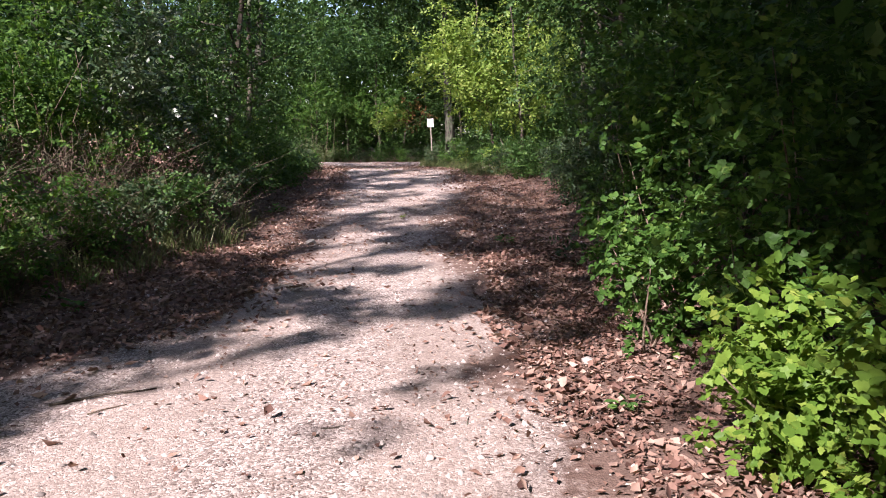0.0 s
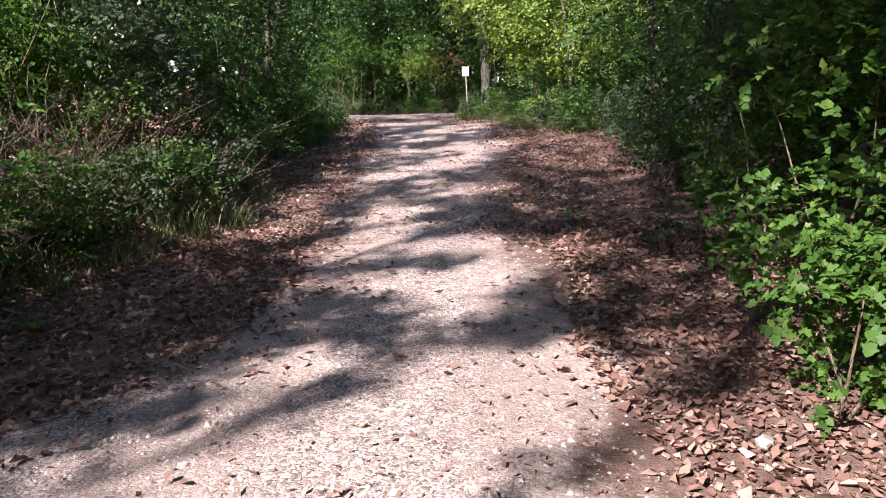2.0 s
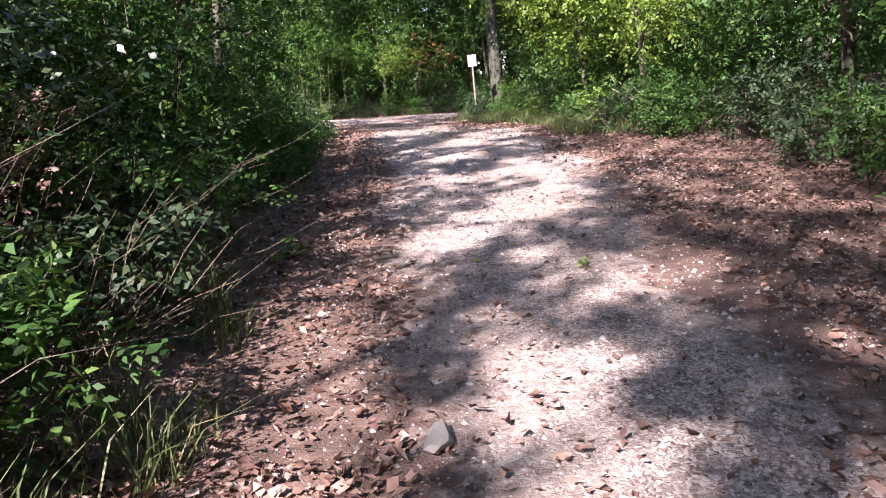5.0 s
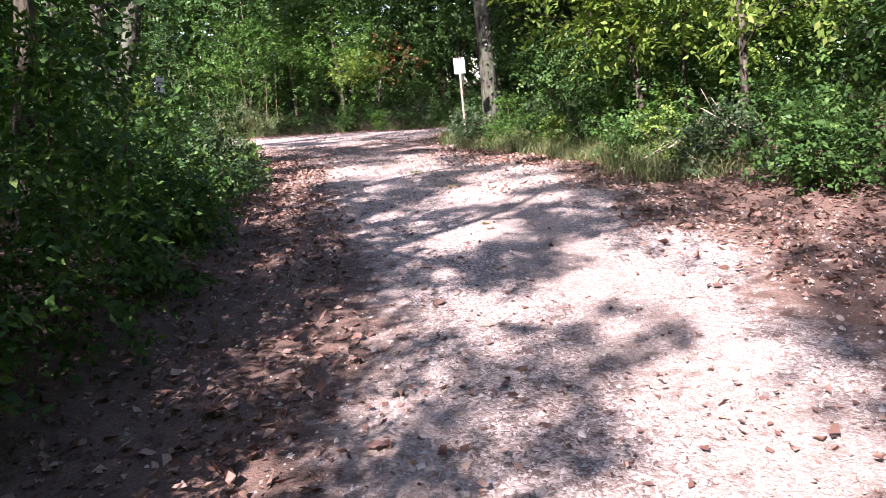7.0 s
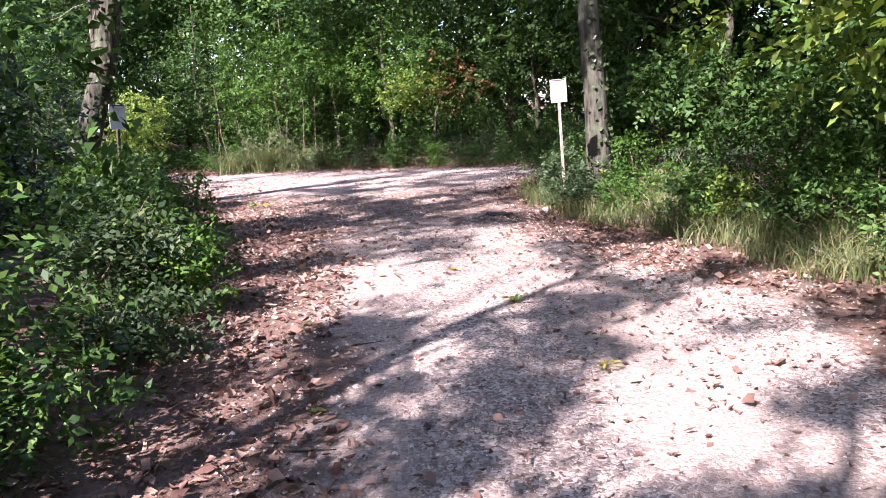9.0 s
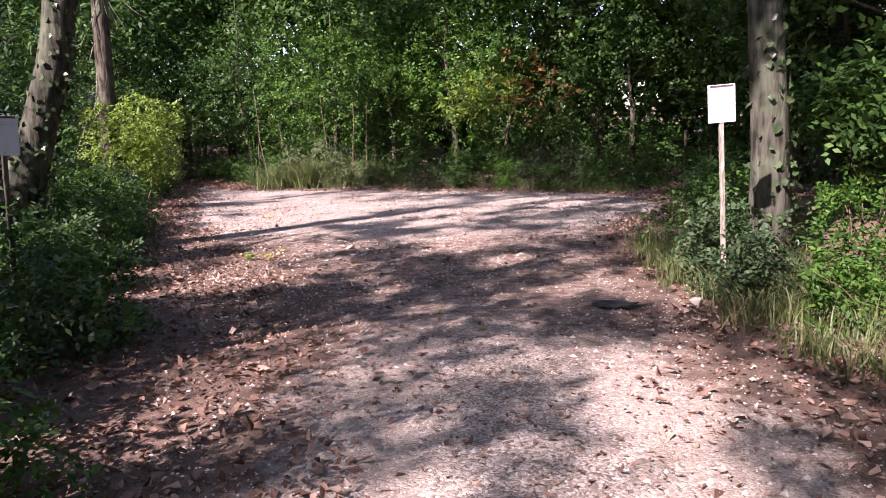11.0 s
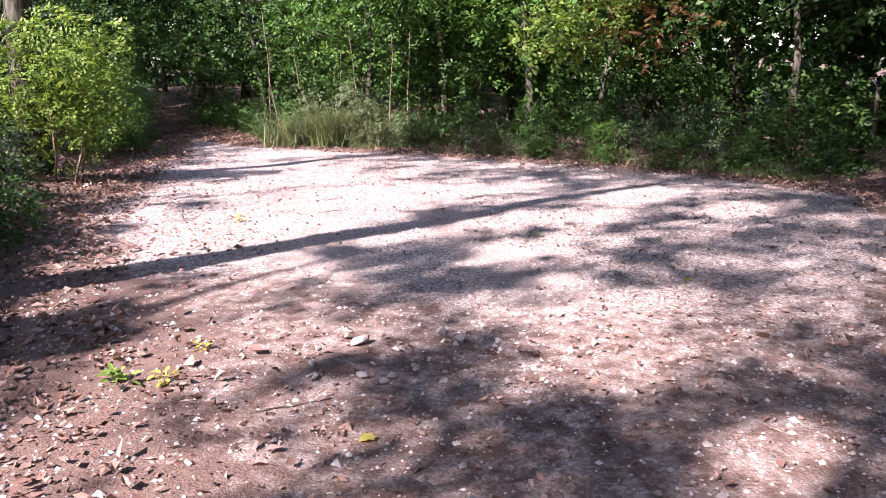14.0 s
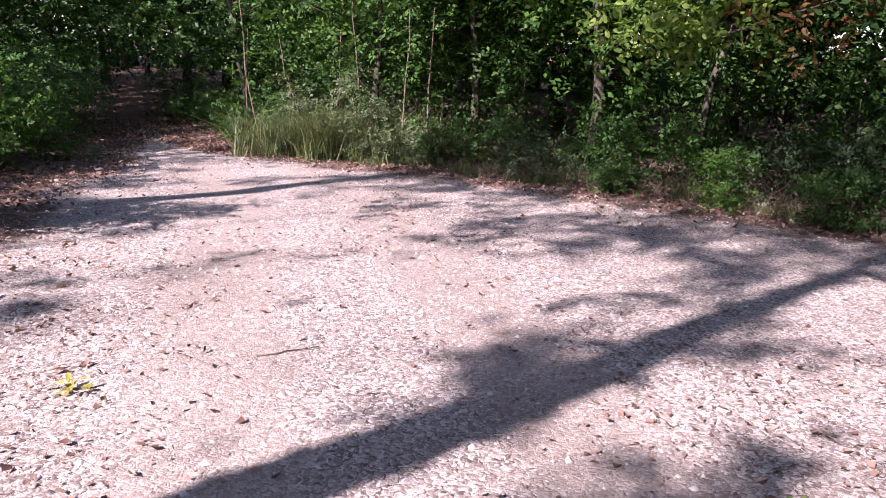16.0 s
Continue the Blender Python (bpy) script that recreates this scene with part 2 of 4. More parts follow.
def thing(name, at, label, category, group="", kind=""):
    ob = new(name)
    ob.location = at
    return tagged(ob, label, category, group, kind)


def unit(v):
    return v / np.maximum(np.linalg.norm(v, axis=-1, keepdims=True), 1e-9)


SIMPLE = (np.array([(0, 0, 0), (0.42, 0.27, 0.07), (1, 0, -0.08), (0.42, -0.27, 0.07)]), np.array([(0, 1, 2, 3)]))
OVAL = (np.array([(0, 0, 0), (0.22, 0.24, 0.05), (0.68, 0.25, 0.04), (1, 0, -0.1), (0.68, -0.25, 0.04), (0.22, -0.24, 0.05)]),
        np.array([(0, 1, 2, 3), (0, 3, 4, 5)]))
LOBED = (np.array([(0.38, 0, -0.03), (0, 0, 0), (-0.05, 0.3, 0.04), (0.22, 0.34, 0.03), (0.3, 0.56, 0.02), (0.55, 0.33, 0.05), (0.72, 0.3, 0.0), (1, 0, -0.1),
                   (0.72, -0.3, 0.0), (0.55, -0.33, 0.05), (0.3, -0.56, 0.02), (0.22, -0.34, 0.03), (-0.05, -0.3, 0.04)]),
         np.array([(0, i, i + 1) for i in range(1, 12)] + [(0, 12, 1)]))
CURLED = (np.array([(0, 0, 0.06), (0.45, 0.3, 0.17), (1, 0, 0.14), (0.55, -0.3, 0.14), (0.5, 0, 0.0)]),
          np.array([(0, 1, 4), (1, 2, 4), (2, 3, 4), (3, 0, 4)]))


def leaves(at, axis, normal, size, shape, jitter=0.0):
    """Vertices and faces of many leaves, each with its own place, direction and size."""
    v, f = shape
    a = unit(axis)
    b = unit(np.cross(normal, a))
    c = np.cross(a, b)
    w = np.broadcast_to(v[None], (len(at), *v.shape))
    if jitter:
        w = w * rng.uniform(0.7, 1.3, (len(at), 1, 3)) + rng.normal(0, jitter, w.shape)
    verts = at[:, None, :] + size[:, None, None] * (w[..., 0:1] * a[:, None] + w[..., 1:2] * b[:, None] + w[..., 2:3] * c[:, None])
    faces = f[None] + (np.arange(len(at)) * len(v))[:, None, None]
    return verts.reshape(-1, 3), faces.reshape(-1, f.shape[1])


def tube(points, radii, sides=7):
    """A tapered, closed tube through points."""
    p, r = np.asarray(points, float), np.asarray(radii, float)
    t = unit(np.gradient(p, axis=0))
    side = unit(np.cross(t, np.where(np.abs(t[:, 2:3]) > 0.9, [[1.0, 0, 0]], [[0, 0, 1.0]])))
    up = np.cross(side, t)
    ang = np.arange(sides) * 2 * np.pi / sides
    v = p[:, None] + r[:, None, None] * (np.cos(ang)[None, :, None] * side[:, None] + np.sin(ang)[None, :, None] * up[:, None])
    n = len(p)
    f = [(i * sides + k, i * sides + (k + 1) % sides, (i + 1) * sides + (k + 1) % sides, (i + 1) * sides + k) for i in range(n - 1) for k in range(sides)]
    v = np.concatenate([v.reshape(-1, 3), p[:1], p[-1:]])
    caps = [(n * sides, (k + 1) % sides, k) for k in range(sides)] + [(n * sides + 1, (n - 1) * sides + k, (n - 1) * sides + (k + 1) % sides) for k in range(sides)]
    return v, np.array(f), np.array(caps)


def tubes_mesh(name, list_of_tubes, mat):
    vs, quads, tris, base = [], [], [], 0
    for v, f, c in list_of_tubes:
        vs.append(v), quads.append(f + base), tris.append(c + base)
        base += len(v)
    return np_mesh(name, np.concatenate(vs), [np.concatenate(quads), np.concatenate(tris)], mat, True)


def wander(r, a, b, n=6, sway=0.08):
    a, b = np.asarray(a, float), np.asarray(b, float)
    u = np.linspace(0, 1, n)[:, None]
    off = np.cumsum(r.normal(0, sway, (n, 3)), 0) * np.linalg.norm(b - a) * 0.3
    off -= off[:1]
    return a + (b - a) * u + off * np.sin(np.pi * np.clip(u, 0, 0.8))


# chosen sun patches (x, y, z, radius), lit by cutting leaves out of the crowns
GAPS_START = [(-1.2, 2.2, 0, 1.4), (-1.3, 3.7, 0, 0.8), (-0.4, 4.8, 0, 0.75), (0.5, 3.6, 0, 1.0), (0.6, 2.0, 0, 1.1), (1.35, 3.0, 0.4, 0.6), (1.3, 4.6, 0.7, 0.55), (1.4, 5.8, 1.0, 0.4),
              (-0.32, 7.1, 0, 0.45), (0.22, 7.9, 0, 0.45), (-0.34, 8.1, 0, 0.3), (-1.36, 8.2, 0, 0.45), (-1.1, 9.6, 0, 0.4), (-0.2, 11.0, 0, 0.35), (-1.34, 12.4, 0, 0.4), (-0.9, 7.0, 0, 0.35)]
GAPS_TRACK = [(-0.68, 13.4, 0, 0.45), (-0.6, 14.1, 0, 0.38), (-0.47, 15.5, 0, 0.42), (-0.1, 15.1, 0, 0.4), (-0.93, 18.6, 0, 0.45), (-1.2, 16.9, 0, 0.3), (-1.5, 15.3, 0, 0.22), (0.5, 16.2, 0, 0.4), (-0.3, 19.2, 0, 0.4), (-0.77, 19.6, 0, 0.25), (-0.5, 18.2, 0, 0.25),
              (-2.3, 21.1, 0, 0.48), (-1.4, 21.4, 0, 0.5), (-2.9, 21.3, 0, 0.35), (-1.65, 20.4, 0, 0.4), (-3.4, 21.1, 0, 0.25), (-0.1, 21.5, 0.1, 0.6), (-1.1, 23.0, 0, 0.45), (0.1, 20.3, 0, 0.4),
              (-1.2, 25.6, 0, 0.35), (-0.55, 25.4, 0.3, 0.5), (0.3, 23.5, 0.6, 0.8)]
GAPS_CLEARING = [(-4.4, 26.0, 0, 0.3), (-4.5, 27.5, 0, 0.5), (-4.8, 28.6, 0, 0.5), (-5.3, 29.6, 0, 0.5), (-2.4, 28.3, 0, 0.4), (-2.46, 27.6, 0, 0.4), (-2.95, 29.9, 0, 0.4), (-4.7, 30.2, 0, 0.45), (-3.9, 30.2, 0, 0.3), (-5.74, 31.4, 0, 0.65), (-4.8, 32.6, 0, 0.85),
                 (-3.85, 32.8, 0, 0.75), (-6.7, 33.0, 0, 0.7), (-5.6, 34.0, 0, 0.6), (-2.7, 31.2, 0, 0.5), (-1.8, 32.6, 0, 0.5), (-4.6, 31.3, 0, 0.55), (-6.2, 31.3, 0, 0.6), (-8.4, 35.6, 0, 0.65),
                 (-7.6, 35.2, 0, 0.6), (-8.0, 37.0, 0, 0.55), (-0.9, 31.7, 0, 0.35), (-3.2, 30.9, 0, 0.4)]
GAPS_BANK = [(-4.3, 7.5, 1.8, 1.1), (-4.0, 7.5, 0.6, 0.6), (-4.2, 6.3, 0.9, 0.5), (-5.0, 9.2, 2.5, 1.3), (-5.9, 7.4, 2.4, 1.2), (-3.8, 9.3, 1.0, 0.95), (-3.1, 9.2, 0.25, 0.4), (-3.3, 8.0, 0.4, 0.45), (-4.5, 10.0, 1.8, 1.0), (-3.8, 10.4, 1.4, 0.5), (-4.0, 12.5, 2.6, 0.5), (-3.6, 19.5, 0.5, 0.7), (-4.6, 21.5, 0.8, 0.5),
             (-5.7, 25.5, 0.7, 1.0), (-6.2, 28.5, 0.7, 0.7), (-3.4, 18.0, 0.5, 0.5), (-7.3, 27.6, 2.4, 1.0), (-8.8, 32.9, 1.5, 1.9), (-9.5, 30.5, 3.6, 2.0), (-11.5, 34.5, 4.5, 2.4), (-13.5, 39.0, 4.5, 2.4)]
GAPS_EDGE = [(1.2, 18.8, 2.3, 1.3), (1.6, 20.4, 2.4, 1.8), (2.3, 21.6, 2.4, 1.5), (1.5, 20.5, 0.6, 1.1), (1.9, 22.6, 1.6, 0.9), (-0.3, 24.9, 1.4, 0.7), (-3.3, 38.0, 2.6, 1.15), (-5.6, 39.2, 2.8, 0.9),
             (-7.5, 39.6, 1.6, 1.6), (-6.3, 39.1, 1.0, 1.1), (-8.6, 41.0, 3.6, 1.6), (-2.4, 37.4, 2.4, 0.9), (-10.0, 44.0, 4.0, 2.0), (-6.6, 40.6, 4.4, 1.4)]
# small random cuts, made to dapple the shade on the track
speck = np.random.default_rng(19)
GAPS_SPECKS = [(np.interp(y, [0, 20, 36], [-0.6, -1.6, -4.5]) + speck.normal(0, 0.8), y, 0, 0.09 + 0.16 * speck.uniform() ** 2) for y in np.linspace(5.5, 36, 80)]
GAPS = GAPS_SPECKS + GAPS_START + GAPS_TRACK + GAPS_CLEARING + GAPS_BANK + GAPS_EDGE
GAP_RIGHT = unit(np.cross(TO_SUN, (0, 0, 1.0)))
GAP_UP = np.cross(GAP_RIGHT, TO_SUN)


def shaded(p, spare=1.0):
    """True for leaves kept: those not between the sun and a chosen sun patch."""
    keep = np.ones(len(p), bool)
    u, v, w = p @ GAP_RIGHT, p @ GAP_UP, p @ TO_SUN
    ragged = 1 + 0.35 * np.sin(u * 5.1 + 1.3 * np.sin(v * 3.7)) * np.cos(v * 4.3)
    chance = np.modf(np.abs(np.sin(u * 12.9898 + v * 78.233 + w * 37.719)) * 43758.5453)[0]
    reach = (ragged * (0.72 + 0.75 * chance)) ** 2
    for x, y, z, r in GAPS:
        q = np.array([x, y, z + (np.interp(y, *np.array(RISE).T))])
        keep &= ~(((u - q @ GAP_RIGHT) ** 2 + (v - q @ GAP_UP) ** 2 < r * r * reach) & (w > q @ TO_SUN + spare))
    return keep


def sprays(r, centres, radii, count, leaf, per=7, droop=0.15, shape=SIMPLE, low=None, carve=None, origin=(0, 0, 0), flat=0.6):
    """Twigs of leaves round clump centres: verts and faces, relative to origin."""
    k = r.integers(0, len(centres), count)
    d = unit(r.normal(0, 1, (count, 3)) + [0, 0, 0.25])
    at = centres[k] + d * (radii[k] * r.uniform(0.35, 1.0, count) ** 0.6)[:, None] * [1, 1, 0.8]
    axis = unit(d * [1, 1, 0.5] + r.normal(0, 0.45, (count, 3)) + [0, 0, -droop])
    nor = unit(r.normal(0, 1 - flat * 0.6, (count, 3)) + [0, 0, 1.0] + d * 0.5)
    side = unit(np.cross(nor, axis))
    j = np.arange(per)
    sgn = np.where(j % 2 == 0, 1, -1)
    step = leaf * 0.42
    pos = at[:, None] + axis[:, None] * (j * step)[None, :, None] + np.array([0, 0, -1.0]) * (droop * 0.5 * leaf * (j / per) ** 2 * per)[None, :, None]
    ax = axis[:, None] * 0.55 + side[:, None] * sgn[None, :, None] * 0.85 + r.normal(0, 0.22, (count, per, 3))
    nn = nor[:, None] + r.normal(0, 0.3, (count, per, 3))
    size = leaf * r.uniform(0.6, 1.25, (count, per))
    pos, ax, nn, size = pos.reshape(-1, 3), ax.reshape(-1, 3), nn.reshape(-1, 3), size.ravel()
    keep = np.ones(len(pos), bool)
    if carve is not None:
        keep &= shaded(pos + np.asarray(origin), carve)
    sd, lf = edge_distance(pos[:, 0] + origin[0], pos[:, 1] + origin[1])
    gz = ground_z(pos[:, 0] + origin[0], pos[:, 1] + origin[1], sd, lf) - origin[2]
    keep &= (pos[:, 2] > gz + 0.02)
    if low is not None:
        keep &= ~((sd > low[0]) & (pos[:, 2] < gz + low[1]))
    return leaves(pos[keep], ax[keep], nn[keep], size[keep], shape)


def clump_centres(r, n, rx, ry, z0, z1, hollow=0.45):
    d = unit(r.normal(0, 1, (n, 3)))
    rad = r.uniform(hollow, 1.0, n)
    c = d * rad[:, None] * [rx, ry, (z1 - z0) / 2]
    c[:, 2] += (z0 + z1) / 2
    return c


# ---- ground ----


def verge_width(y, left):
    """Width of the leafy verge between the plants and the gravel."""
    return np.where(left, np.interp(y, [3, 4, 6, 9, 15, 20, 26, 32], [1.0, 1.2, 1.5, 0.9, 0.9, 0.8, 1.3, 0.6]),
                    np.interp(y, [3, 6, 10, 15, 18, 22, 26, 30, 36], [0.65, 0.75, 1.3, 1.5, 0.8, 1.0, 0.35, 0.8, 0.7]))



def build_ground():
    gx = np.concatenate([-np.geomspace(400, 14.5, 34), np.arange(-14, 5.01, 0.16), np.geomspace(5.5, 400, 36)])
    gy = np.concatenate([-np.geomspace(400, 5, 34), np.arange(-4, 46.01, 0.16), np.geomspace(46.6, 600, 34)])
    X, Y = np.meshgrid(gx, gy)
    x, y = X.ravel(), Y.ravel()
    sd, left = edge_distance(x, y)
    z = ground_z(x, y, sd, left)
    n, m = len(gx), len(gy)
    i = (np.arange(m - 1)[:, None] * n + np.arange(n - 1)[None]).ravel()
    me = np_mesh("ground", np.stack([x, y, z], 1), np.stack([i, i + 1, i + n + 1, i + n], 1), GROUND_MAT, True)
    lx, rx = np.interp(y, *np.array(LEFT).T), np.interp(y, *np.array(RIGHT).T)
    gravel = np.clip((sd - verge_width(y, left)) / 0.7 + 0.5 + 0.3 * wobble(x, y, 2.2, 11), 0, 1)
    gravel = gravel * np.interp(y + 0.8 * wobble(x, y, 1.0, 12), [0, 6, 9, 12, 17, 20, 23, 25, 28.5, 30.5], [1, 1, 0.62, 0.58, 0.75, 1, 0.9, 0.42, 0.45, 1])
    mid = np.interp(y, [-4, 4, 9, 14, 20, 25, 30, 36, 44], [-0.6, -0.75, -0.6, -1.3, -1.7, -2.2, -4, -6.5, -12.5])
    rut = np.exp(-((x - mid + 0.75) / 0.28) ** 2) + np.exp(-((x - mid - 0.75) / 0.28) ** 2)
    for name, values in (("gravel", gravel), ("rut", rut)):
        me.attributes.new(name, "FLOAT", "POINT").data.foreach_set("value", values.astype(np.float32))
    return tagged(new("ground", me), "gravel and earth track with leaf-littered verges", "ground", kind="structure")


build_ground()


def scatter(count, keep, box=(-13, 4, -3, 44)):
    x, y = rng.uniform(box[0], box[1], count), rng.uniform(box[2], box[3], count)
    sd, left = edge_distance(x, y)
    k = rng.uniform(0, 1, count) < keep(x, y, sd, left)
    return x[k], y[k], ground_z(x[k], y[k], sd[k], left[k]), sd[k]


def litter():
    n = 185000
    y = np.where(rng.uniform(0, 1, n) < 0.3, rng.uniform(0.8, 9, n), rng.uniform(0.5, 44, n))
    left = rng.uniform(0, 1, n) < 0.5
    x = np.where(left, np.interp(y, *np.array(LEFT).T) + rng.uniform(-1.4, 2.6, n), np.interp(y, *np.array(RIGHT).T) + rng.uniform(-2.6, 1.4, n))
    sd, lf = edge_distance(x, y)
    patch = 0.5 + 0.5 * wobble(x, y, 1.7, 21)
    wide = verge_width(y, lf) + 0.2 * wobble(x, y, 2.2, 23)
    dens = np.where(sd > wide, np.interp(y, [4, 8], [0.2, 0.45]) * np.exp(-(sd - wide) / 0.35) * patch, np.where(sd > 0, 0.75 + 0.25 * patch, np.exp(sd / 0.9)))
    k = rng.uniform(0, 1, n) < np.clip(dens, 0, 1)
    x, y, sd, lf = x[k], y[k], sd[k], lf[k]
    n = len(x)
    z = ground_z(x, y, sd, lf)
    ax = unit(np.stack([rng.normal(0, 1, n), rng.normal(0, 1, n), rng.normal(0, 0.25, n)], 1))
    no = unit(rng.normal(0, 0.4, (n, 3)) + [0, 0, 1])
    v, f = leaves(np.stack([x, y, z + rng.uniform(0.002, 0.03, n)], 1), ax, no, 0.022 + 0.05 * rng.uniform(0, 1, n) ** 1.4, CURLED, 0.11)
    tagged(new("leaf_litter", np_mesh("leaf_litter", v, f, LITTER)), "curled brown dry leaves strewn along the track verges", "leaf litter", kind="stuff")


litter()


def leaf_crumbs():
    """Broken bits of leaf and bark trodden over the whole track, thicker in drifts."""
    def dens(x, y, sd, left):
        return np.where(sd > 0.1, 0.12 + 0.88 * np.clip(0.35 + 0.65 * wobble(x, y, 1.2, 41), 0, 1), 0) * np.interp(y, [0, 6, 10, 18, 22, 28, 31, 40], [0.35, 0.5, 1.0, 0.8, 1.6, 1.6, 0.8, 0.7])
    x, y, z, sd = scatter(300000, dens)
    n = len(x)
    ax = unit(np.stack([rng.normal(0, 1, n), rng.normal(0, 1, n), rng.normal(0, 0.2, n)], 1))
    no = unit(rng.normal(0, 0.35, (n, 3)) + [0, 0, 1])
    v, f = leaves(np.stack([x, y, z + rng.uniform(0.003, 0.012, n)], 1), ax, no, 0.009 + 0.036 * rng.uniform(0, 1, n) ** 2.3, CURLED, 0.1)
    tagged(new("leaf_crumbs", np_mesh("leaf_crumbs", v, f, LITTER)), "trodden bits of brown leaf scattered over the gravel", "leaf litter", kind="stuff")


leaf_crumbs()


def pebbles():
    def dens(x, y, sd, left):
        return np.where(sd > 0.35, 0.3 + 0.7 * np.clip(0.5 + 0.6 * wobble(x, y, 2.6, 31), 0, 1), 0.08 * (sd > -0.3))
    x, y, z, sd = scatter(330000, dens)
    n = len(x)
    base = np.array([(1, 0, -0.2), (0.1, 0.9, -0.2), (-0.9, 0.15, -0.2), (-0.1, -1, -0.2), (0.1, 0.1, 0.8)])
    f = np.array([(0, 1, 4), (1, 2, 4), (2, 3, 4), (3, 0, 4)])
    size = 0.005 + 0.007 * rng.uniform(0, 1, n) + 0.018 * rng.uniform(0, 1, n) ** 7
    a = rng.uniform(0, 6.3, n)
    v = base[None] * rng.uniform(0.6, 1.2, (n, 5, 1)) * size[:, None, None] * [1, 0.8, 0.75]
    c, s = np.cos(a)[:, None], np.sin(a)[:, None]
    v = np.stack([v[..., 0] * c - v[..., 1] * s, v[..., 0] * s + v[..., 1] * c, v[..., 2]], 2) + np.stack([x, y, z + size * 0.1], 1)[:, None]
    fa = f[None] + (np.arange(n) * 5)[:, None, None]
    tagged(new("gravel", np_mesh("gravel", v.reshape(-1, 3), fa.reshape(-1, 3), PEBBLE)), "loose pale gravel chips on the track", "gravel", kind="stuff")


pebbles()

# ---- trees and shrubs ----


def tree(x, y, height, radius, crown_from, n_leaves, leaf=0.13, trunk=0.11, bark=None, mat=None, seed=0, lean=(0, 0), label="", clumps=18, low=(-0.3, 2.6), limbs=6, roof=1500, split=4.6, carve=1.2):
    """Trunk, limbs, fine lower crown; coarser, wider upper crown, mostly unseen, to cast shade."""
    r = np.random.default_rng(seed)
    z = float(ground_z([x], [y])[0])
    ob = thing("tree", (x, y, z - 0.05), label or "slender broadleaf tree with dense green crown in woodland", "tree", "woodland trees")
    spine = wander(r, (0, 0, 0), np.array([lean[0], lean[1], height * 0.93]), 9, 0.035)
    rad = trunk * (1 - 0.85 * np.linspace(0, 1, 9))
    rad[0] *= 1.45
    part_mesh("trunk", tubes_mesh("trunk", [tube(spine, rad, 9)], bark or BARK_DARK), ob)
    top = min(height, split)
    c = clump_centres(r, clumps, radius, radius, crown_from, top)
    c2 = clump_centres(r, 14, radius * 1.4, radius * 1.4, split - 0.6, height, 0.2)
    near = EDGE[((EDGE - [x, y]) ** 2).sum(1).argmin()] - [x, y]
    c2[:, :2] += near * min(1.0, (1.6 if y < 13 else 0.6) / max(0.1, np.linalg.norm(near)))
    for cc in (c, c2):
        cc[:, :2] += np.stack([np.interp(cc[:, 2], spine[:, 2], spine[:, k]) for k in (0, 1)], 1)
    ends = [q for q in c[r.permutation(clumps)] if shaded(q[None] + [x, y, z], 1.0)[0]]
    for q in ends[:limbs]:
        h = max(0.8, min(q[2] - 0.4 * np.hypot(q[0], q[1]), height * 0.9))
        a = np.array([np.interp(h, spine[:, 2], spine[:, k]) for k in range(3)])
        part_mesh("limb", tubes_mesh("limb", [tube(wander(r, a, q, 5, 0.07), np.linspace(trunk * 0.32, 0.01, 5), 5)], bark or BARK_DARK), ob)
    v, f = sprays(r, c, radius * r.uniform(0.22, 0.44, clumps), n_leaves // 7, leaf, origin=(x, y, z - 0.05), carve=carve, low=low)
    part_mesh("crown", np_mesh("crown", v, f, mat or LEAF_FOREST), ob)
    # canopy added mostly above the view, pushed over the track to shade it
    if roof:
        v, f = sprays(r, c2, np.full(14, radius * 0.75), roof * 3 // 14, 0.2, origin=(x, y, z - 0.05), carve=1.2, low=(-0.3, 3.2))
        part_mesh("shade_crown", np_mesh("shade_crown", v, f, LEAF_FOREST), ob)
    return ob


def shrub(x, y, rx, ry, height, n_leaves, leaf=0.06, mat=None, seed=0, shape=SIMPLE, label="", low=(0.35, 1.5), clumps=16, stems=4, name="shrub", z0=-0.15, carve=None, category="shrub", group="verge shrubs", stem=0.011):
    r = np.random.default_rng(seed + 5000)
    z = float(ground_z([x], [y])[0])
    ob = thing(name, (x, y, z - 0.03), label or "dense leafy green shrub at the track edge", category, group)
    c = clump_centres(r, clumps, rx * 0.8, ry * 0.8, z0, height * 0.92, 0.3)
    for q in c[r.permutation(clumps)[:stems]]:
        part_mesh("stem", tubes_mesh("stem", [tube(wander(r, (r.normal(0, rx * 0.15), r.normal(0, ry * 0.15), 0), q, 6, 0.08), np.linspace(stem, 0.003, 6), 5)], TWIG), ob)
    v, f = sprays(r, c, r.uniform(0.24, 0.46, clumps) * (rx * ry * height / 2) ** (1 / 3), n_leaves // 7, leaf, shape=shape, origin=(x, y, z - 0.03), low=low, carve=carve)
    part_mesh("foliage", np_mesh("foliage", v, f, mat or LEAF_SHRUB), ob)
    return ob


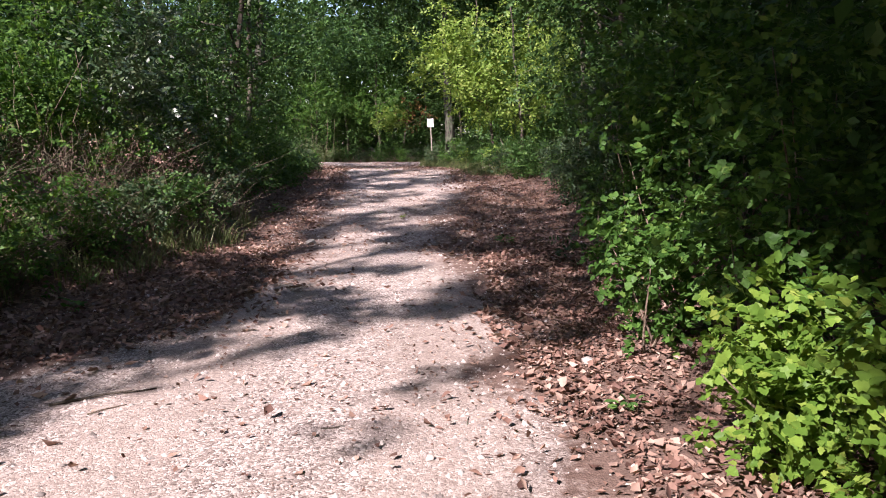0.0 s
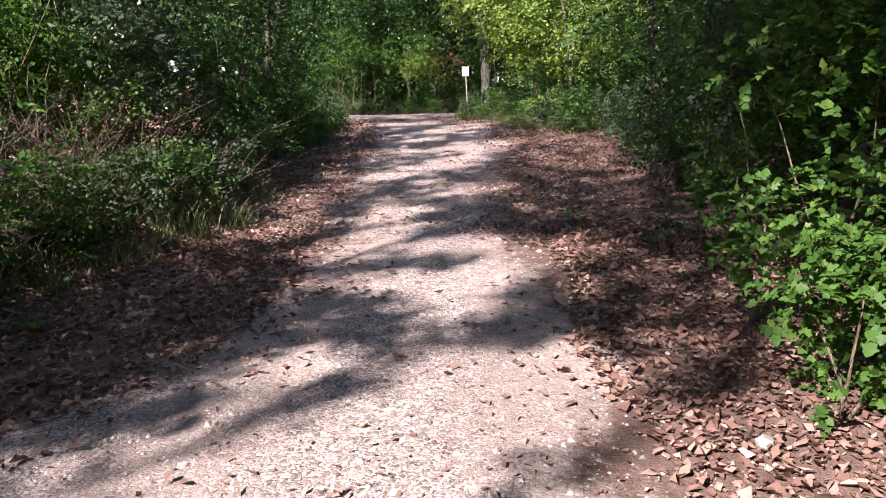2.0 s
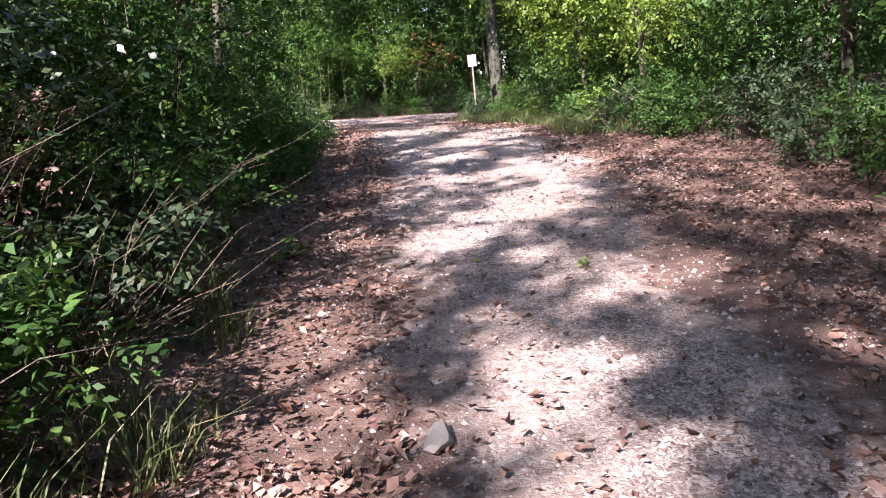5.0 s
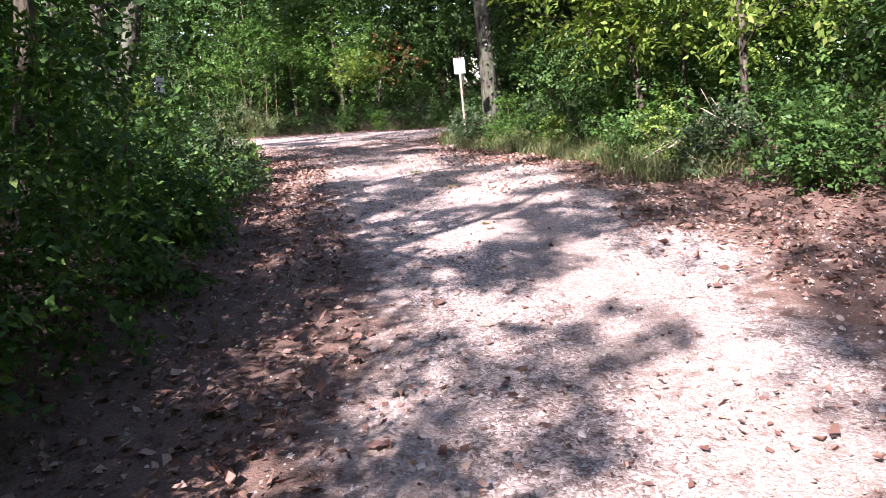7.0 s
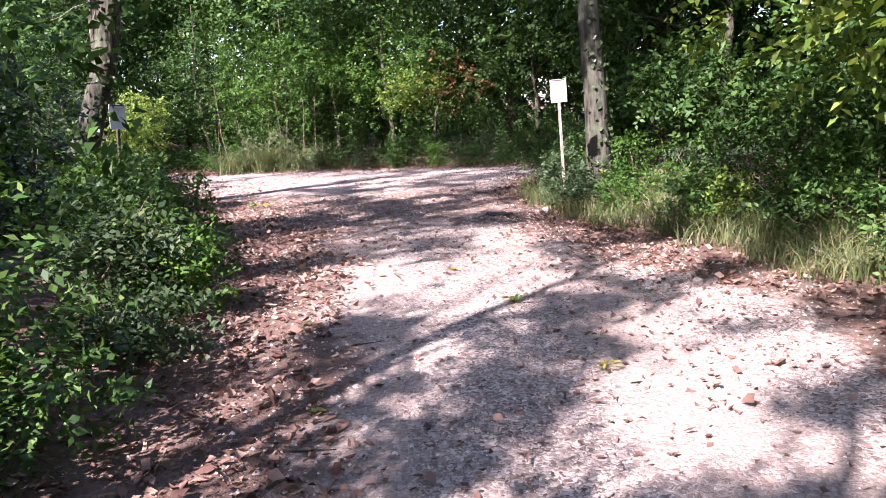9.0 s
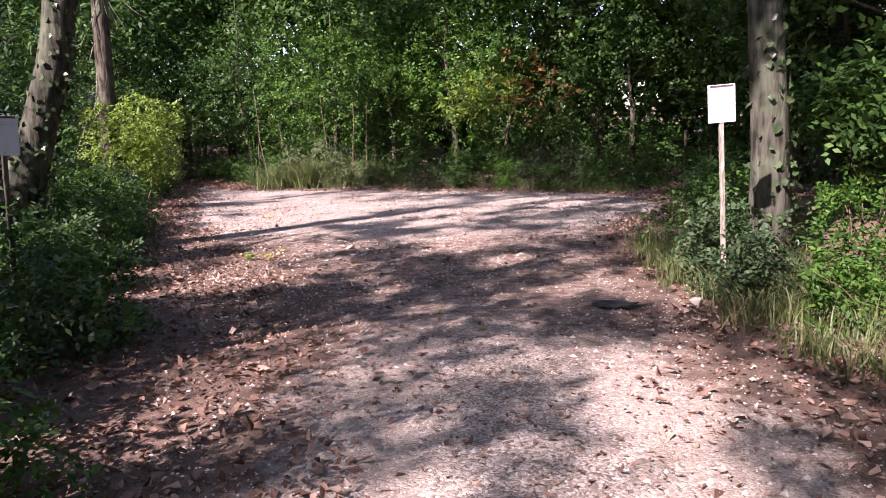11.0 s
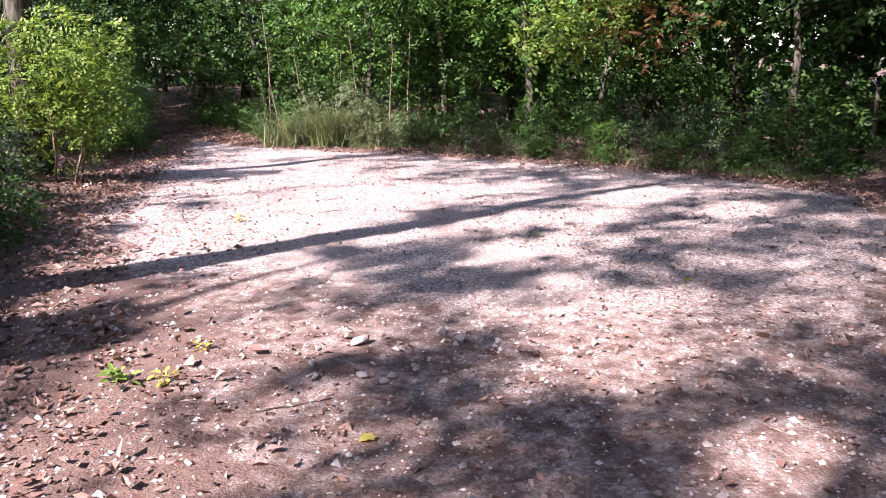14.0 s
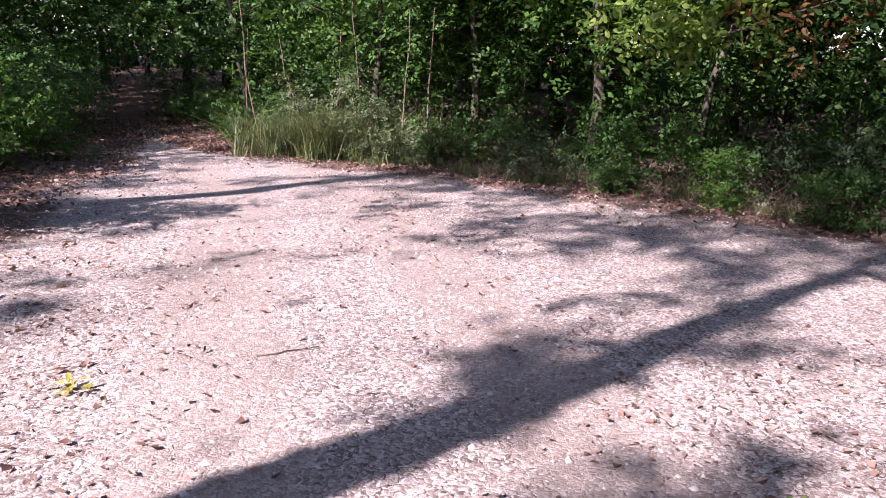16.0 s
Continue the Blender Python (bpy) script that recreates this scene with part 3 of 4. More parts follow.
def woodland():
    """Trees in the woods on both sides, further apart with distance from the track."""
    r = np.random.default_rng(101)
    taken = [(-7.45, 27.2), (0.3, 25.8), (-9.3, 32.8), (2.05, 19.0), (2.6, 22.0), (-4.0, 14.2), (-4.3, 16.6), (2.5, 10.5), (2.8, 14.2), (-3.2, 38.6), (-6.8, 40.8)]
    made = 0
    for _ in range(6000):
        x, y = r.uniform(-30, 20), r.uniform(-18, 60)
        sd, _l = edge_distance([x], [y])
        d = -sd[0]
        if d < 1.3 or d > 15:
            continue
        gap = 2.5 + 0.08 * d
        if min((x - a) ** 2 + (y - b) ** 2 for a, b in taken) < gap * gap:
            continue
        z = float(ground_z([x], [y])[0])
        # leave out trees whose trunks would shade the chosen sun patches
        stand = np.array([(x, y, z + h) for h in np.arange(0.6, 8.0, 0.25)])
        if np.mean(~shaded(stand, 0.8)) > (0.1 if d < 3 else 0.45):
            continue
        taken.append((x, y))
        h = r.uniform(8.0, 11.5)
        near = d < 5
        # heavier upper crowns right of the track, to darken that side
        tree(x, y, h, r.uniform(1.9, 2.6), r.uniform(0.5, 1.6), 2700 if near else 1000, leaf=0.13 if near else 0.25, limbs=6 if near else 3, roof=(2300 if _l[0] else 4600) if d < 8 else 900, trunk=r.uniform(0.07, 0.14), seed=made, lean=(r.normal(0, 0.5), r.normal(0, 0.5)))
        made += 1
    return made


woodland()


def hedge(line, spacing, seed, depth, height, leaf, n, mats, low=(0.3, 1.6), y_from=-1, y_to=45, carve=1.0, wide=(0.55, 0.9), skip=()):
    """A ragged row of shrubs set back from an edge of the track."""
    r = np.random.default_rng(seed)
    p = dense(line, 0.05)
    seg = np.concatenate([[0], np.cumsum(np.linalg.norm(np.diff(p, axis=0), axis=1))])
    s, k = 0.0, 0
    while s < seg[-1]:
        q = np.array([np.interp(s, seg, p[:, i]) for i in (0, 1)])
        q2 = np.array([np.interp(s + 0.3, seg, p[:, i]) for i in (0, 1)])
        t = unit(q2 - q)
        out = np.array([-t[1], t[0]]) if line is LEFT else np.array([t[1], -t[0]])
        w, h, d, m = r.uniform(*wide), height(q[1]) * r.uniform(0.7, 1.25), depth + r.uniform(-0.15, 0.3), r.integers(len(mats))
        if y_from < q[1] < y_to and not any(a < q[1] < b for a, b in skip):
            c = q + out * d
            shrub(c[0], c[1], w, w, h, n, leaf, mats[m], seed * 1000 + k, low=low, carve=carve)
            k += 1
        s += spacing * r.uniform(0.8, 1.2)


hedge(LEFT, 1.0, 1, 0.6, lambda y: np.interp(y, [0, 5, 6, 10.5, 12, 14, 20, 26, 34, 42], [0.9, 0.9, 0.7, 0.8, 1.3, 1.6, 1.0, 0.8, 1.3, 2.2]), 0.062, 2500, [LEAF_SHRUB, LEAF_SHRUB, LEAF_GREY, LEAF_MAPLE], skip=((31.3, 35.2),))
hedge(LEFT, 1.5, 2, 2.0, lambda y: np.interp(y, [0, 6, 14, 20, 26, 42], [1.8, 2.2, 3.0, 2.0, 1.5, 3.0]), 0.092, 2000, [LEAF_SHRUB, LEAF_MAPLE, LEAF_IVY], wide=(0.8, 1.1))
hedge(LEFT, 2.3, 5, 4.2, lambda y: 3.4 + 0 * y, 0.16, 1500, [LEAF_FOREST], wide=(1.2, 1.6), y_from=-8)
hedge(RIGHT, 1.0, 3, 0.6, lambda y: np.interp(y, [0, 8, 14, 17, 22, 30, 34, 42], [2.4, 2.4, 1.6, 0.9, 0.8, 1.2, 0.8, 1.0]), 0.062, 2500, [LEAF_SHRUB, LEAF_SHRUB, LEAF_GREY], skip=((0.5, 7.5), (23.6, 26.4), (29.2, 33.4)))
hedge(RIGHT, 1.5, 4, 2.1, lambda y: np.interp(y, [0, 8, 14, 20, 26, 42], [3.4, 3.6, 3.0, 1.8, 1.8, 2.6]), 0.1, 2000, [LEAF_SHRUB, LEAF_FOREST], wide=(0.8, 1.1), skip=((30.8, 33.6),))
hedge(RIGHT, 2.3, 6, 4.4, lambda y: 3.4 + 0 * y, 0.16, 1500, [LEAF_FOREST], wide=(1.2, 1.6), y_from=-8)


def far_woods():
    r = np.random.default_rng(55)
    n = 300000
    x, y, z = r.uniform(-42, 34, n), r.uniform(-34, 74, n), 12 * r.uniform(0.0, 1, n) ** 1.5
    sd, lf = edge_distance(x, y)
    k = (sd < -11) & (sd > -18)
    p = np.stack([x, y, z + ground_z(x, y, sd, lf)], 1)[k]
    n = len(p)
    v, f = leaves(p, unit(r.normal(0, 1, (n, 3))), unit(r.normal(0, 1, (n, 3)) + [0, 0, 0.4]), r.uniform(0.4, 0.85, n), SIMPLE)
    tagged(new("far_woods", np_mesh("far_woods", v, f, LEAF_FOREST)), "deep green woodland closing the view behind the trees", "woods", kind="stuff")


far_woods()

# ---- single trees and shrubs that stand out ----


def lobed_bushes():
    for k, (x, y, rx, h, n) in enumerate([(1.55, 1.9, 0.7, 1.2, 1900), (1.42, 2.9, 0.55, 0.9, 2000), (1.75, 3.9, 0.85, 2.4, 3000), (1.42, 4.8, 0.55, 1.2, 1900), (1.75, 5.8, 0.85, 2.8, 2900), (1.85, 7.2, 0.85, 2.7, 2300),
                                          (2.5, 2.6, 0.9, 2.8, 2000), (2.6, 4.6, 0.9, 3.2, 2000)]):
        shrub(x, y, rx, rx, h, int(n * 1.7), 0.043, LEAF_MAPLE if k not in (0, 1) else LEAF_LIME, 9000 + k, shape=LOBED, low=(0.1, 1.2), carve=1.5, clumps=26,
              label="bushy shrub of lobed bright green leaves beside the track")


lobed_bushes()


def bramble_bank():
    """The tall tangle that covers the bank from its foot to the ivy above it."""
    r = np.random.default_rng(77)
    mats = [LEAF_GREY, LEAF_SHRUB, LEAF_MAPLE, LEAF_GREY, LEAF_BRIGHT, LEAF_IVY]
    k = 0
    for row, (back, high, leaf) in enumerate([(1.25, 0.95, 0.05), (2.1, 1.45, 0.055), (3.1, 2.0, 0.065)]):
        for y in np.arange(3.6 + 0.4 * row, 13.2, 1.05 + 0.1 * row):
            x = float(np.interp(y, *np.array(LEFT).T)) - back + r.normal(0, 0.12)
            w = r.uniform(0.75, 0.95)
            shrub(x, y + r.normal(0, 0.15), w, w, high * r.uniform(0.85, 1.2), 4200, leaf, mats[int(r.integers(len(mats)))], 9500 + k, clumps=22, low=(0.1, 1.2), carve=0.5,
                  stems=7, label="tall bramble tangle covering the shady bank")
            k += 1


bramble_bank()
tree(1.45, 20.4, 6.0, 1.6, 1.25, 10000, 0.11, 0.045, mat=LEAF_BRIGHT, seed=9110, label="young tree whose yellow-green boughs overhang the verge", clumps=34, low=(0.25, 1.0), lean=(-0.7, 0.2), roof=0, carve=None)
shrub(-8.75, 32.9, 1.1, 1.0, 2.35, 9000, 0.065, LEAF_BRIGHT, 9101, clumps=26, z0=0.15, low=(0.6, 2.0), label="sunlit yellow-green hazel bush at the track bend", stem=0.02)
tree(2.05, 19.0, 6.0, 1.6, 0.8, 8000, 0.09, 0.05, mat=LEAF_BRIGHT, seed=9102, label="young tree with bright yellow-green leaves over the verge", clumps=32, low=(0.9, 0.9), lean=(-0.4, 0.2), roof=0)
tree(2.6, 22.0, 6.0, 1.4, 0.9, 6000, 0.09, 0.05, mat=LEAF_BRIGHT, seed=9105, label="young tree with bright yellow-green leaves over the verge", clumps=28, low=(0.2, 0.9), lean=(-0.3, 0.2), roof=0)
tree(-4.0, 14.2, 7.5, 1.7, 0.9, 6500, 0.09, 0.08, mat=LEAF_SHRUB, seed=9106, label="leafy tree leaning over the bank and track", clumps=32, low=(0.9, 1.1), lean=(0.3, 0.0))
tree(-4.3, 16.6, 7.5, 1.7, 0.9, 5500, 0.1, 0.08, mat=LEAF_FOREST, seed=9107, label="leafy tree leaning over the bank and track", clumps=30, low=(0.6, 1.3))
tree(2.5, 10.5, 7.0, 1.7, 0.8, 5500, 0.09, 0.07, mat=LEAF_SHRUB, seed=9108, label="dense young tree crowding the verge", clumps=30, low=(0.7, 0.9))
tree(2.8, 14.2, 7.0, 1.7, 0.8, 5500, 0.09, 0.07, mat=LEAF_SHRUB, seed=9109, label="dense young tree crowding the verge", clumps=30, low=(0.6, 0.9))
tree(-3.2, 38.6, 6.5, 2.3, 1.3, 9000, 0.11, 0.09, mat=LEAF_MAPLE, seed=9103, label="spreading tree with long leafy boughs facing the clearing", clumps=34, low=(1.6, 1.0))
tree(-6.8, 40.8, 6.5, 2.0, 1.6, 8000, 0.11, 0.07, mat=LEAF_MAPLE, seed=9104, label="leafy young tree behind the pale grass of the clearing", clumps=30, low=(1.2, 1.0))


# Trees added out of view round the start, only to shade it.
for i, (x, y) in enumerate([(-5.6, 1.6), (-6.4, 4.2), (-7.5, -1.0), (-6.5, -6.0), (-4.6, -6.8), (2.6, -3.5), (2.4, -1.2), (2.5, 0.8)]):
    tree(x, y, 10.5, 2.5, 2.4, 1500, 0.2, 0.1, seed=9250 + i, roof=2700 if x < 0 else 6000, low=(-0.3, 3.0), lean=(0, 0) if x < 0 else (-1.8, -0.3))
for i, (x, y, h, rr, c0, n, m) in enumerate([(-14.6, 43.2, 7, 1.9, 0.5, 4000, LEAF_FOREST), (-12.6, 45.6, 7, 1.9, 0.5, 4000, LEAF_FOREST), (-17.2, 47.5, 8, 2.4, 0.4, 4000, LEAF_FOREST), (-9.8, 42.6, 6, 1.8, 0.6, 5000, LEAF_FOREST), (-5.0, 40.4, 6, 1.8, 0.8, 6000, LEAF_SHRUB), (-0.9, 38.4, 6, 1.7, 0.7, 6000, LEAF_SHRUB), (0.9, 36.6, 6, 1.7, 0.7, 5000, LEAF_FOREST),
                                             (2.9, 34.9, 6, 1.8, 1.1, 5000, LEAF_FOREST), (3.2, 31.6, 6, 1.8, 0.8, 5000, LEAF_FOREST), (2.2, 29.0, 6, 1.6, 0.8, 5000, LEAF_FOREST), (-13.6, 40.6, 6, 2.0, 0.6, 5000, LEAF_FOREST)]):
    tree(x, y, h, rr, c0, n * 8 // 5, 0.11, 0.07, mat=m, seed=9200 + i, label="low-branched tree whose dense boughs hang over the clearing edge", clumps=26, low=(0.7, 1.0))
for i, (x, y, rr, h, n, m) in enumerate([(-4.1, 10.6, 1.25, 3.2, 7000, LEAF_IVY), (-5.0, 8.8, 1.2, 2.7, 6000, LEAF_MAPLE), (-4.8, 9.4, 0.8, 1.9, 3000, LEAF_MAPLE), (-5.9, 6.6, 1.2, 2.4, 5000, LEAF_MAPLE), (-4.0, 12.8, 1.2, 3.0, 6000, LEAF_SHRUB)]):
    shrub(x, y, rr, rr, h, n, 0.065, m, 9300 + i, clumps=24, low=(0.3, 1.2), carve=2.2, label="mound of ivy-covered undergrowth on the bank" if m is LEAF_IVY else "tall leafy bush on the bank")
for i, (x, y, rr, h) in enumerate([(-4.2, 6.9, 0.65, 0.9), (-3.9, 8.0, 0.65, 1.0), (-3.75, 9.2, 0.65, 1.05), (-3.7, 10.3, 0.6, 1.1)]):
    shrub(x, y, rr, rr, h * 0.85, 1500, 0.032, LITTER, 9350 + i, clumps=16, low=(0.1, 1.2), carve=0.6, stems=9, z0=0.1, label="dead brown bramble thicket on the bank")
for i, (x, y, rr, h, n, m) in enumerate([(-0.05, 25.45, 0.5, 0.95, 2600, LEAF_GREY), (0.65, 24.7, 0.55, 0.85, 2600, LEAF_MAPLE), (1.05, 23.5, 0.6, 0.95, 2800, LEAF_GREY), (1.5, 22.4, 0.6, 0.85, 2600, LEAF_MAPLE), (1.75, 21.0, 0.6, 0.8, 2400, LEAF_BRIGHT),
                                         (0.75, 22.6, 0.4, 0.55, 1800, LEAF_BRIGHT), (0.1, 24.0, 0.35, 0.5, 1600, LEAF_MAPLE), (1.5, 19.6, 0.55, 0.7, 2000, LEAF_BRIGHT), (-0.2, 24.75, 0.38, 0.75, 2000, LEAF_GREY), (-0.45, 25.35, 0.35, 0.8, 1800, LEAF_GREY), (-5.95, 25.4, 0.6, 0.85, 2200, LEAF_GREY), (-3.5, 17.2, 0.5, 0.7, 2000, LEAF_MAPLE), (-3.55, 18.3, 0.55, 0.65, 2200, LEAF_SHRUB), (-3.6, 19.3, 0.5, 0.6, 2000, LEAF_GREY), (-3.75, 20.4, 0.55, 0.7, 2200, LEAF_MAPLE), (-4.0, 21.5, 0.5, 0.6, 2000, LEAF_SHRUB), (-3.3, 15.8, 0.5, 0.7, 1800, LEAF_SHRUB), (-6.2, 26.8, 0.65, 0.95, 2400, LEAF_SHRUB), (-6.75, 28.2, 0.6, 0.85, 2200, LEAF_GREY), (-7.4, 29.6, 0.65, 1.0, 2400, LEAF_SHRUB)]):
    shrub(x, y, rr, rr, h, n, 0.05, m, 9400 + i, clumps=14, low=(0.25, 1.2), carve=1.5, label="low bramble and scrub on the verge")


for i, (x, y, rr, h, m) in enumerate([(-7.7, 39.5, 0.6, 1.4, LEAF_PALE), (-7.0, 39.3, 0.6, 1.6, LEAF_PALE), (-6.3, 39.1, 0.55, 1.3, LEAF_PALE), (-5.6, 38.9, 0.4, 0.7, LEAF_PALE),
                                      (-3.0, 37.2, 0.4, 0.7, LEAF_SHRUB), (-1.9, 36.4, 0.45, 0.85, LEAF_MAPLE), (-1.0, 35.6, 0.45, 0.75, LEAF_SHRUB), (-0.2, 34.9, 0.4, 0.6, LEAF_SHRUB)]):
    shrub(x, y, rr, rr, h, 2600, 0.045, m, 9450 + i, clumps=18, low=(0.5, 1.2), carve=1.0, stems=6, label="greyish scrub along the edge of the clearing")


def rusty_bough():
    r = np.random.default_rng(61)
    x, y = -1.9, 37.9
    z = float(ground_z([x], [y])[0])
    ob = thing("tree", (x, y, z), "small oak with a bough of rust-coloured leaves", "tree", "woodland trees")
    part_mesh("trunk", tubes_mesh("trunk", [tube(wander(r, (0, 0, -0.05), (0.1, 0.1, 3.6), 7, 0.05), np.linspace(0.06, 0.02, 7), 7)], BARK_DARK), ob)
    ends = np.array([(-0.9, -1.5, 1.9), (-0.3, -1.7, 2.0), (0.4, -1.5, 1.9), (1.0, -1.0, 2.1), (0.2, -0.9, 2.6)])
    for e in ends:
        part_mesh("limb", tubes_mesh("limb", [tube(wander(r, (0.05, 0.05, 1.7), e, 5, 0.06), np.linspace(0.025, 0.006, 5), 5)], BARK_DARK), ob)
    v, f = sprays(r, ends[:2], np.full(2, 0.55), 170, 0.1, shape=OVAL, origin=(x, y, z))
    part_mesh("crown", np_mesh("crown", v, f, LEAF_BRIGHT), ob, "fresh green leaf sprays")
    v, f = sprays(r, ends[2:], np.full(3, 0.5), 70, 0.1, shape=OVAL, origin=(x, y, z))
    part_mesh("crown", np_mesh("crown", v, f, LEAF_RUST), ob, "rust-brown autumn leaves")


rusty_bough()


def big_trunk(x, y, points, radii, bark, label, seed, ivy=0, fork=None, strands=0):
    """A large bare trunk, its fork and the ivy or dead vines that climb it."""
    r = np.random.default_rng(seed)
    z = float(ground_z([x], [y])[0]) - 0.1
    ob = thing("tree", (x, y, z), label, "tree", "woodland trees")
    pts = np.array(points, float)
    u = np.linspace(0, len(pts) - 1, 22)
    spine = np.stack([np.interp(u, np.arange(len(pts)), pts[:, k]) for k in range(3)], 1)
    rad = np.interp(u, np.arange(len(pts)), radii)
    v, q, c = tube(spine, rad, 16)
    v[:22 * 16] += (unit(v[:22 * 16] - np.repeat(spine, 16, 0)) * (np.sin(np.tile(np.arange(16), 22) * 2.4 + np.repeat(u, 16) * 2) * 0.06 * np.repeat(rad, 16))[:, None])
    part_mesh("trunk", np_mesh("trunk", v, [q, c], bark, True), ob)
    if fork:
        part_mesh("limb", tubes_mesh("limb", [tube(np.array(fork[0], float), fork[1], 12)], bark), ob)
    for _ in range(7):
        h = r.uniform(5.5, pts[-1, 2])
        a = np.array([np.interp(h, spine[:, 2], spine[:, k]) for k in range(3)])
        if not shaded(np.array([a + [x, y, z], a + [x, y, z + 1.2]]), 1.0).all():
            continue
        part_mesh("limb", tubes_mesh("limb", [tube(wander(r, a, a + r.normal(0, 1.3, 3) + [0, 0, 1.2], 5), np.linspace(0.045, 0.012, 5), 6)], bark), ob)
    for _ in range(strands):
        h = r.uniform(1.2, 5.0)
        a = np.array([np.interp(h, spine[:, 2], spine[:, k]) for k in range(3)]) + unit(r.normal(0, 1, 3)) * 0.12
        b = a + [r.normal(0, 0.35), r.normal(0, 0.35), -r.uniform(0.5, 1.1)]
        part_mesh("dead_vine", tubes_mesh("dead_vine", [tube(wander(r, a, b, 5, 0.15), np.linspace(0.012, 0.006, 5), 4)], DEADWOOD), ob)
    if ivy:
        k = r.integers(0, 22, ivy)
        d = unit(r.normal(0, 1, (ivy, 3)) * [1, 1, 0.1] + [0.7, 0.2, 0])
        at = spine[k] + d * (rad[k] * r.uniform(0.95, 1.25, ivy))[:, None] + [0, 0, 1] * r.uniform(-0.2, 0.2, (ivy, 1))
        v, f = leaves(at, unit(r.normal(0, 0.6, (ivy, 3)) + [0, 0, -0.8]), unit(d + r.normal(0, 0.4, (ivy, 3))), r.uniform(0.04, 0.08, ivy), LOBED)
        part_mesh("ivy", np_mesh("ivy", v, f, LEAF_IVY), ob, "glossy ivy leaves climbing the bark")
    # Crown above the view, widened to shade the clearing; sun patches are cut out.
    cr = np.array([(r.normal(0, 2.2), r.normal(0, 2.2), r.uniform(5.2, 9.5)) for _ in range(30)]) + [pts[-1, 0], pts[-1, 1], 0]
    v, f = sprays(r, cr, np.full(30, 1.2), 2200, 0.17, origin=(x, y, z), carve=1.5)
    part_mesh("crown", np_mesh("crown", v, f, LEAF_FOREST), ob)
    return ob


big_trunk(-7.45, 27.2, [(0, 0, 0), (0.06, 0, 0.5), (0.32, 0.05, 1.2), (0.68, 0.1, 2.2), (1.0, 0.15, 4.0), (1.25, 0.2, 8.0)], [0.31, 0.24, 0.19, 0.165, 0.14, 0.06], BARK_SHADED,
          "leaning grey tree trunk with ivy on its shaded side", 71, 1000, ([(0.55, 0.08, 1.8), (0.8, 0.12, 2.6), (1.05, 0.2, 3.6), (1.3, 0.4, 5.4)], [0.12, 0.1, 0.08, 0.04]))
big_trunk(0.28, 25.9, [(0, 0, 0), (0.0, 0, 0.3), (-0.02, 0, 1.2), (-0.1, 0.05, 2.4), (-0.2, 0.1, 4.5), (-0.25, 0.2, 8.0)], [0.24, 0.18, 0.155, 0.14, 0.12, 0.06], BARK_SHADED,
          "upright grey-barked tree behind the white notice", 72, 700)
big_trunk(-9.4, 33.1, [(0, 0, 0), (0.02, 0, 0.8), (0.05, 0, 2.0), (0.08, 0.05, 3.5), (0.1, 0.2, 8.0)], [0.22, 0.18, 0.16, 0.14, 0.06], BARK_DARK,
          "dark tree trunk hung with dead tangled vines", 73, 0, None, 34)


# ---- grasses and stems ----


def blades(name, spots, count, length, mat, label, category, seed, spread=0.09, width=0.0045):
    """Bent blades in tufts at spots (x, y)."""
    r = np.random.default_rng(seed)
    k = r.integers(0, len(spots), count)
    xy = spots[k] + r.normal(0, spread, (count, 2))
    z = ground_z(xy[:, 0], xy[:, 1])
    base = np.column_stack([xy, z - 0.01])
    ln = r.uniform(0.5, 1.1, count) * (length if np.isscalar(length) else length[k])
    bend = r.normal(0, 0.5, (count, 2))
    side = unit(np.column_stack([r.normal(0, 1, (count, 2)), np.zeros(count)]))
    mid = base + np.column_stack([bend * 0.35 * ln[:, None], ln * 0.6])
    tip = base + np.column_stack([bend * 1.2 * ln[:, None], ln * 0.95])
    v = np.stack([base - side * width, base + side * width, mid + side * width * 0.8, mid - side * width * 0.8, tip], 1).reshape(-1, 3)
    o = (np.arange(count) * 5)[:, None]
    me = np_mesh(name, v, [o + np.array([[0, 1, 2, 3]]), o + np.array([[3, 2, 4]])], mat)
    return tagged(new(name, me), label, category, kind="stuff")


def verge_spots(line, y0, y1, n, near, far, seed):
    r = np.random.default_rng(seed)
    y = r.uniform(y0, y1, n)
    x = np.interp(y, *np.array(line).T)
    return np.column_stack([x + (-1 if line is LEFT else 1) * r.uniform(near, far, n), y])


blades("grass", verge_spots(RIGHT, 18.5, 27.6, 320, -0.3, 1.1, 81), 13000, np.random.default_rng(80).uniform(0.1, 0.36, 320), GRASS, "long pale grass on the sunny verge", "grass", 82)
blades("grass", verge_spots(LEFT, 5.5, 11.0, 60, 0.0, 1.3, 83), 2600, np.random.default_rng(78).uniform(0.12, 0.4, 60), GRASS, "tufts of long grass on the bank", "grass", 84)
blades("grass", np.column_stack([np.random.default_rng(85).normal(-7.1, 0.6, 120), np.random.default_rng(86).normal(39.4, 0.25, 120)]), 2600, 0.8, GRASS, "tall grey-green grass at the edge of the clearing", "grass", 87, 0.07, 0.007)
blades("grass", verge_spots(RIGHT, 34, 39.5, 90, -0.1, 0.4, 88), 2500, np.random.default_rng(79).uniform(0.1, 0.3, 90), GRASS, "low grass along the foot of the trees", "grass", 89)


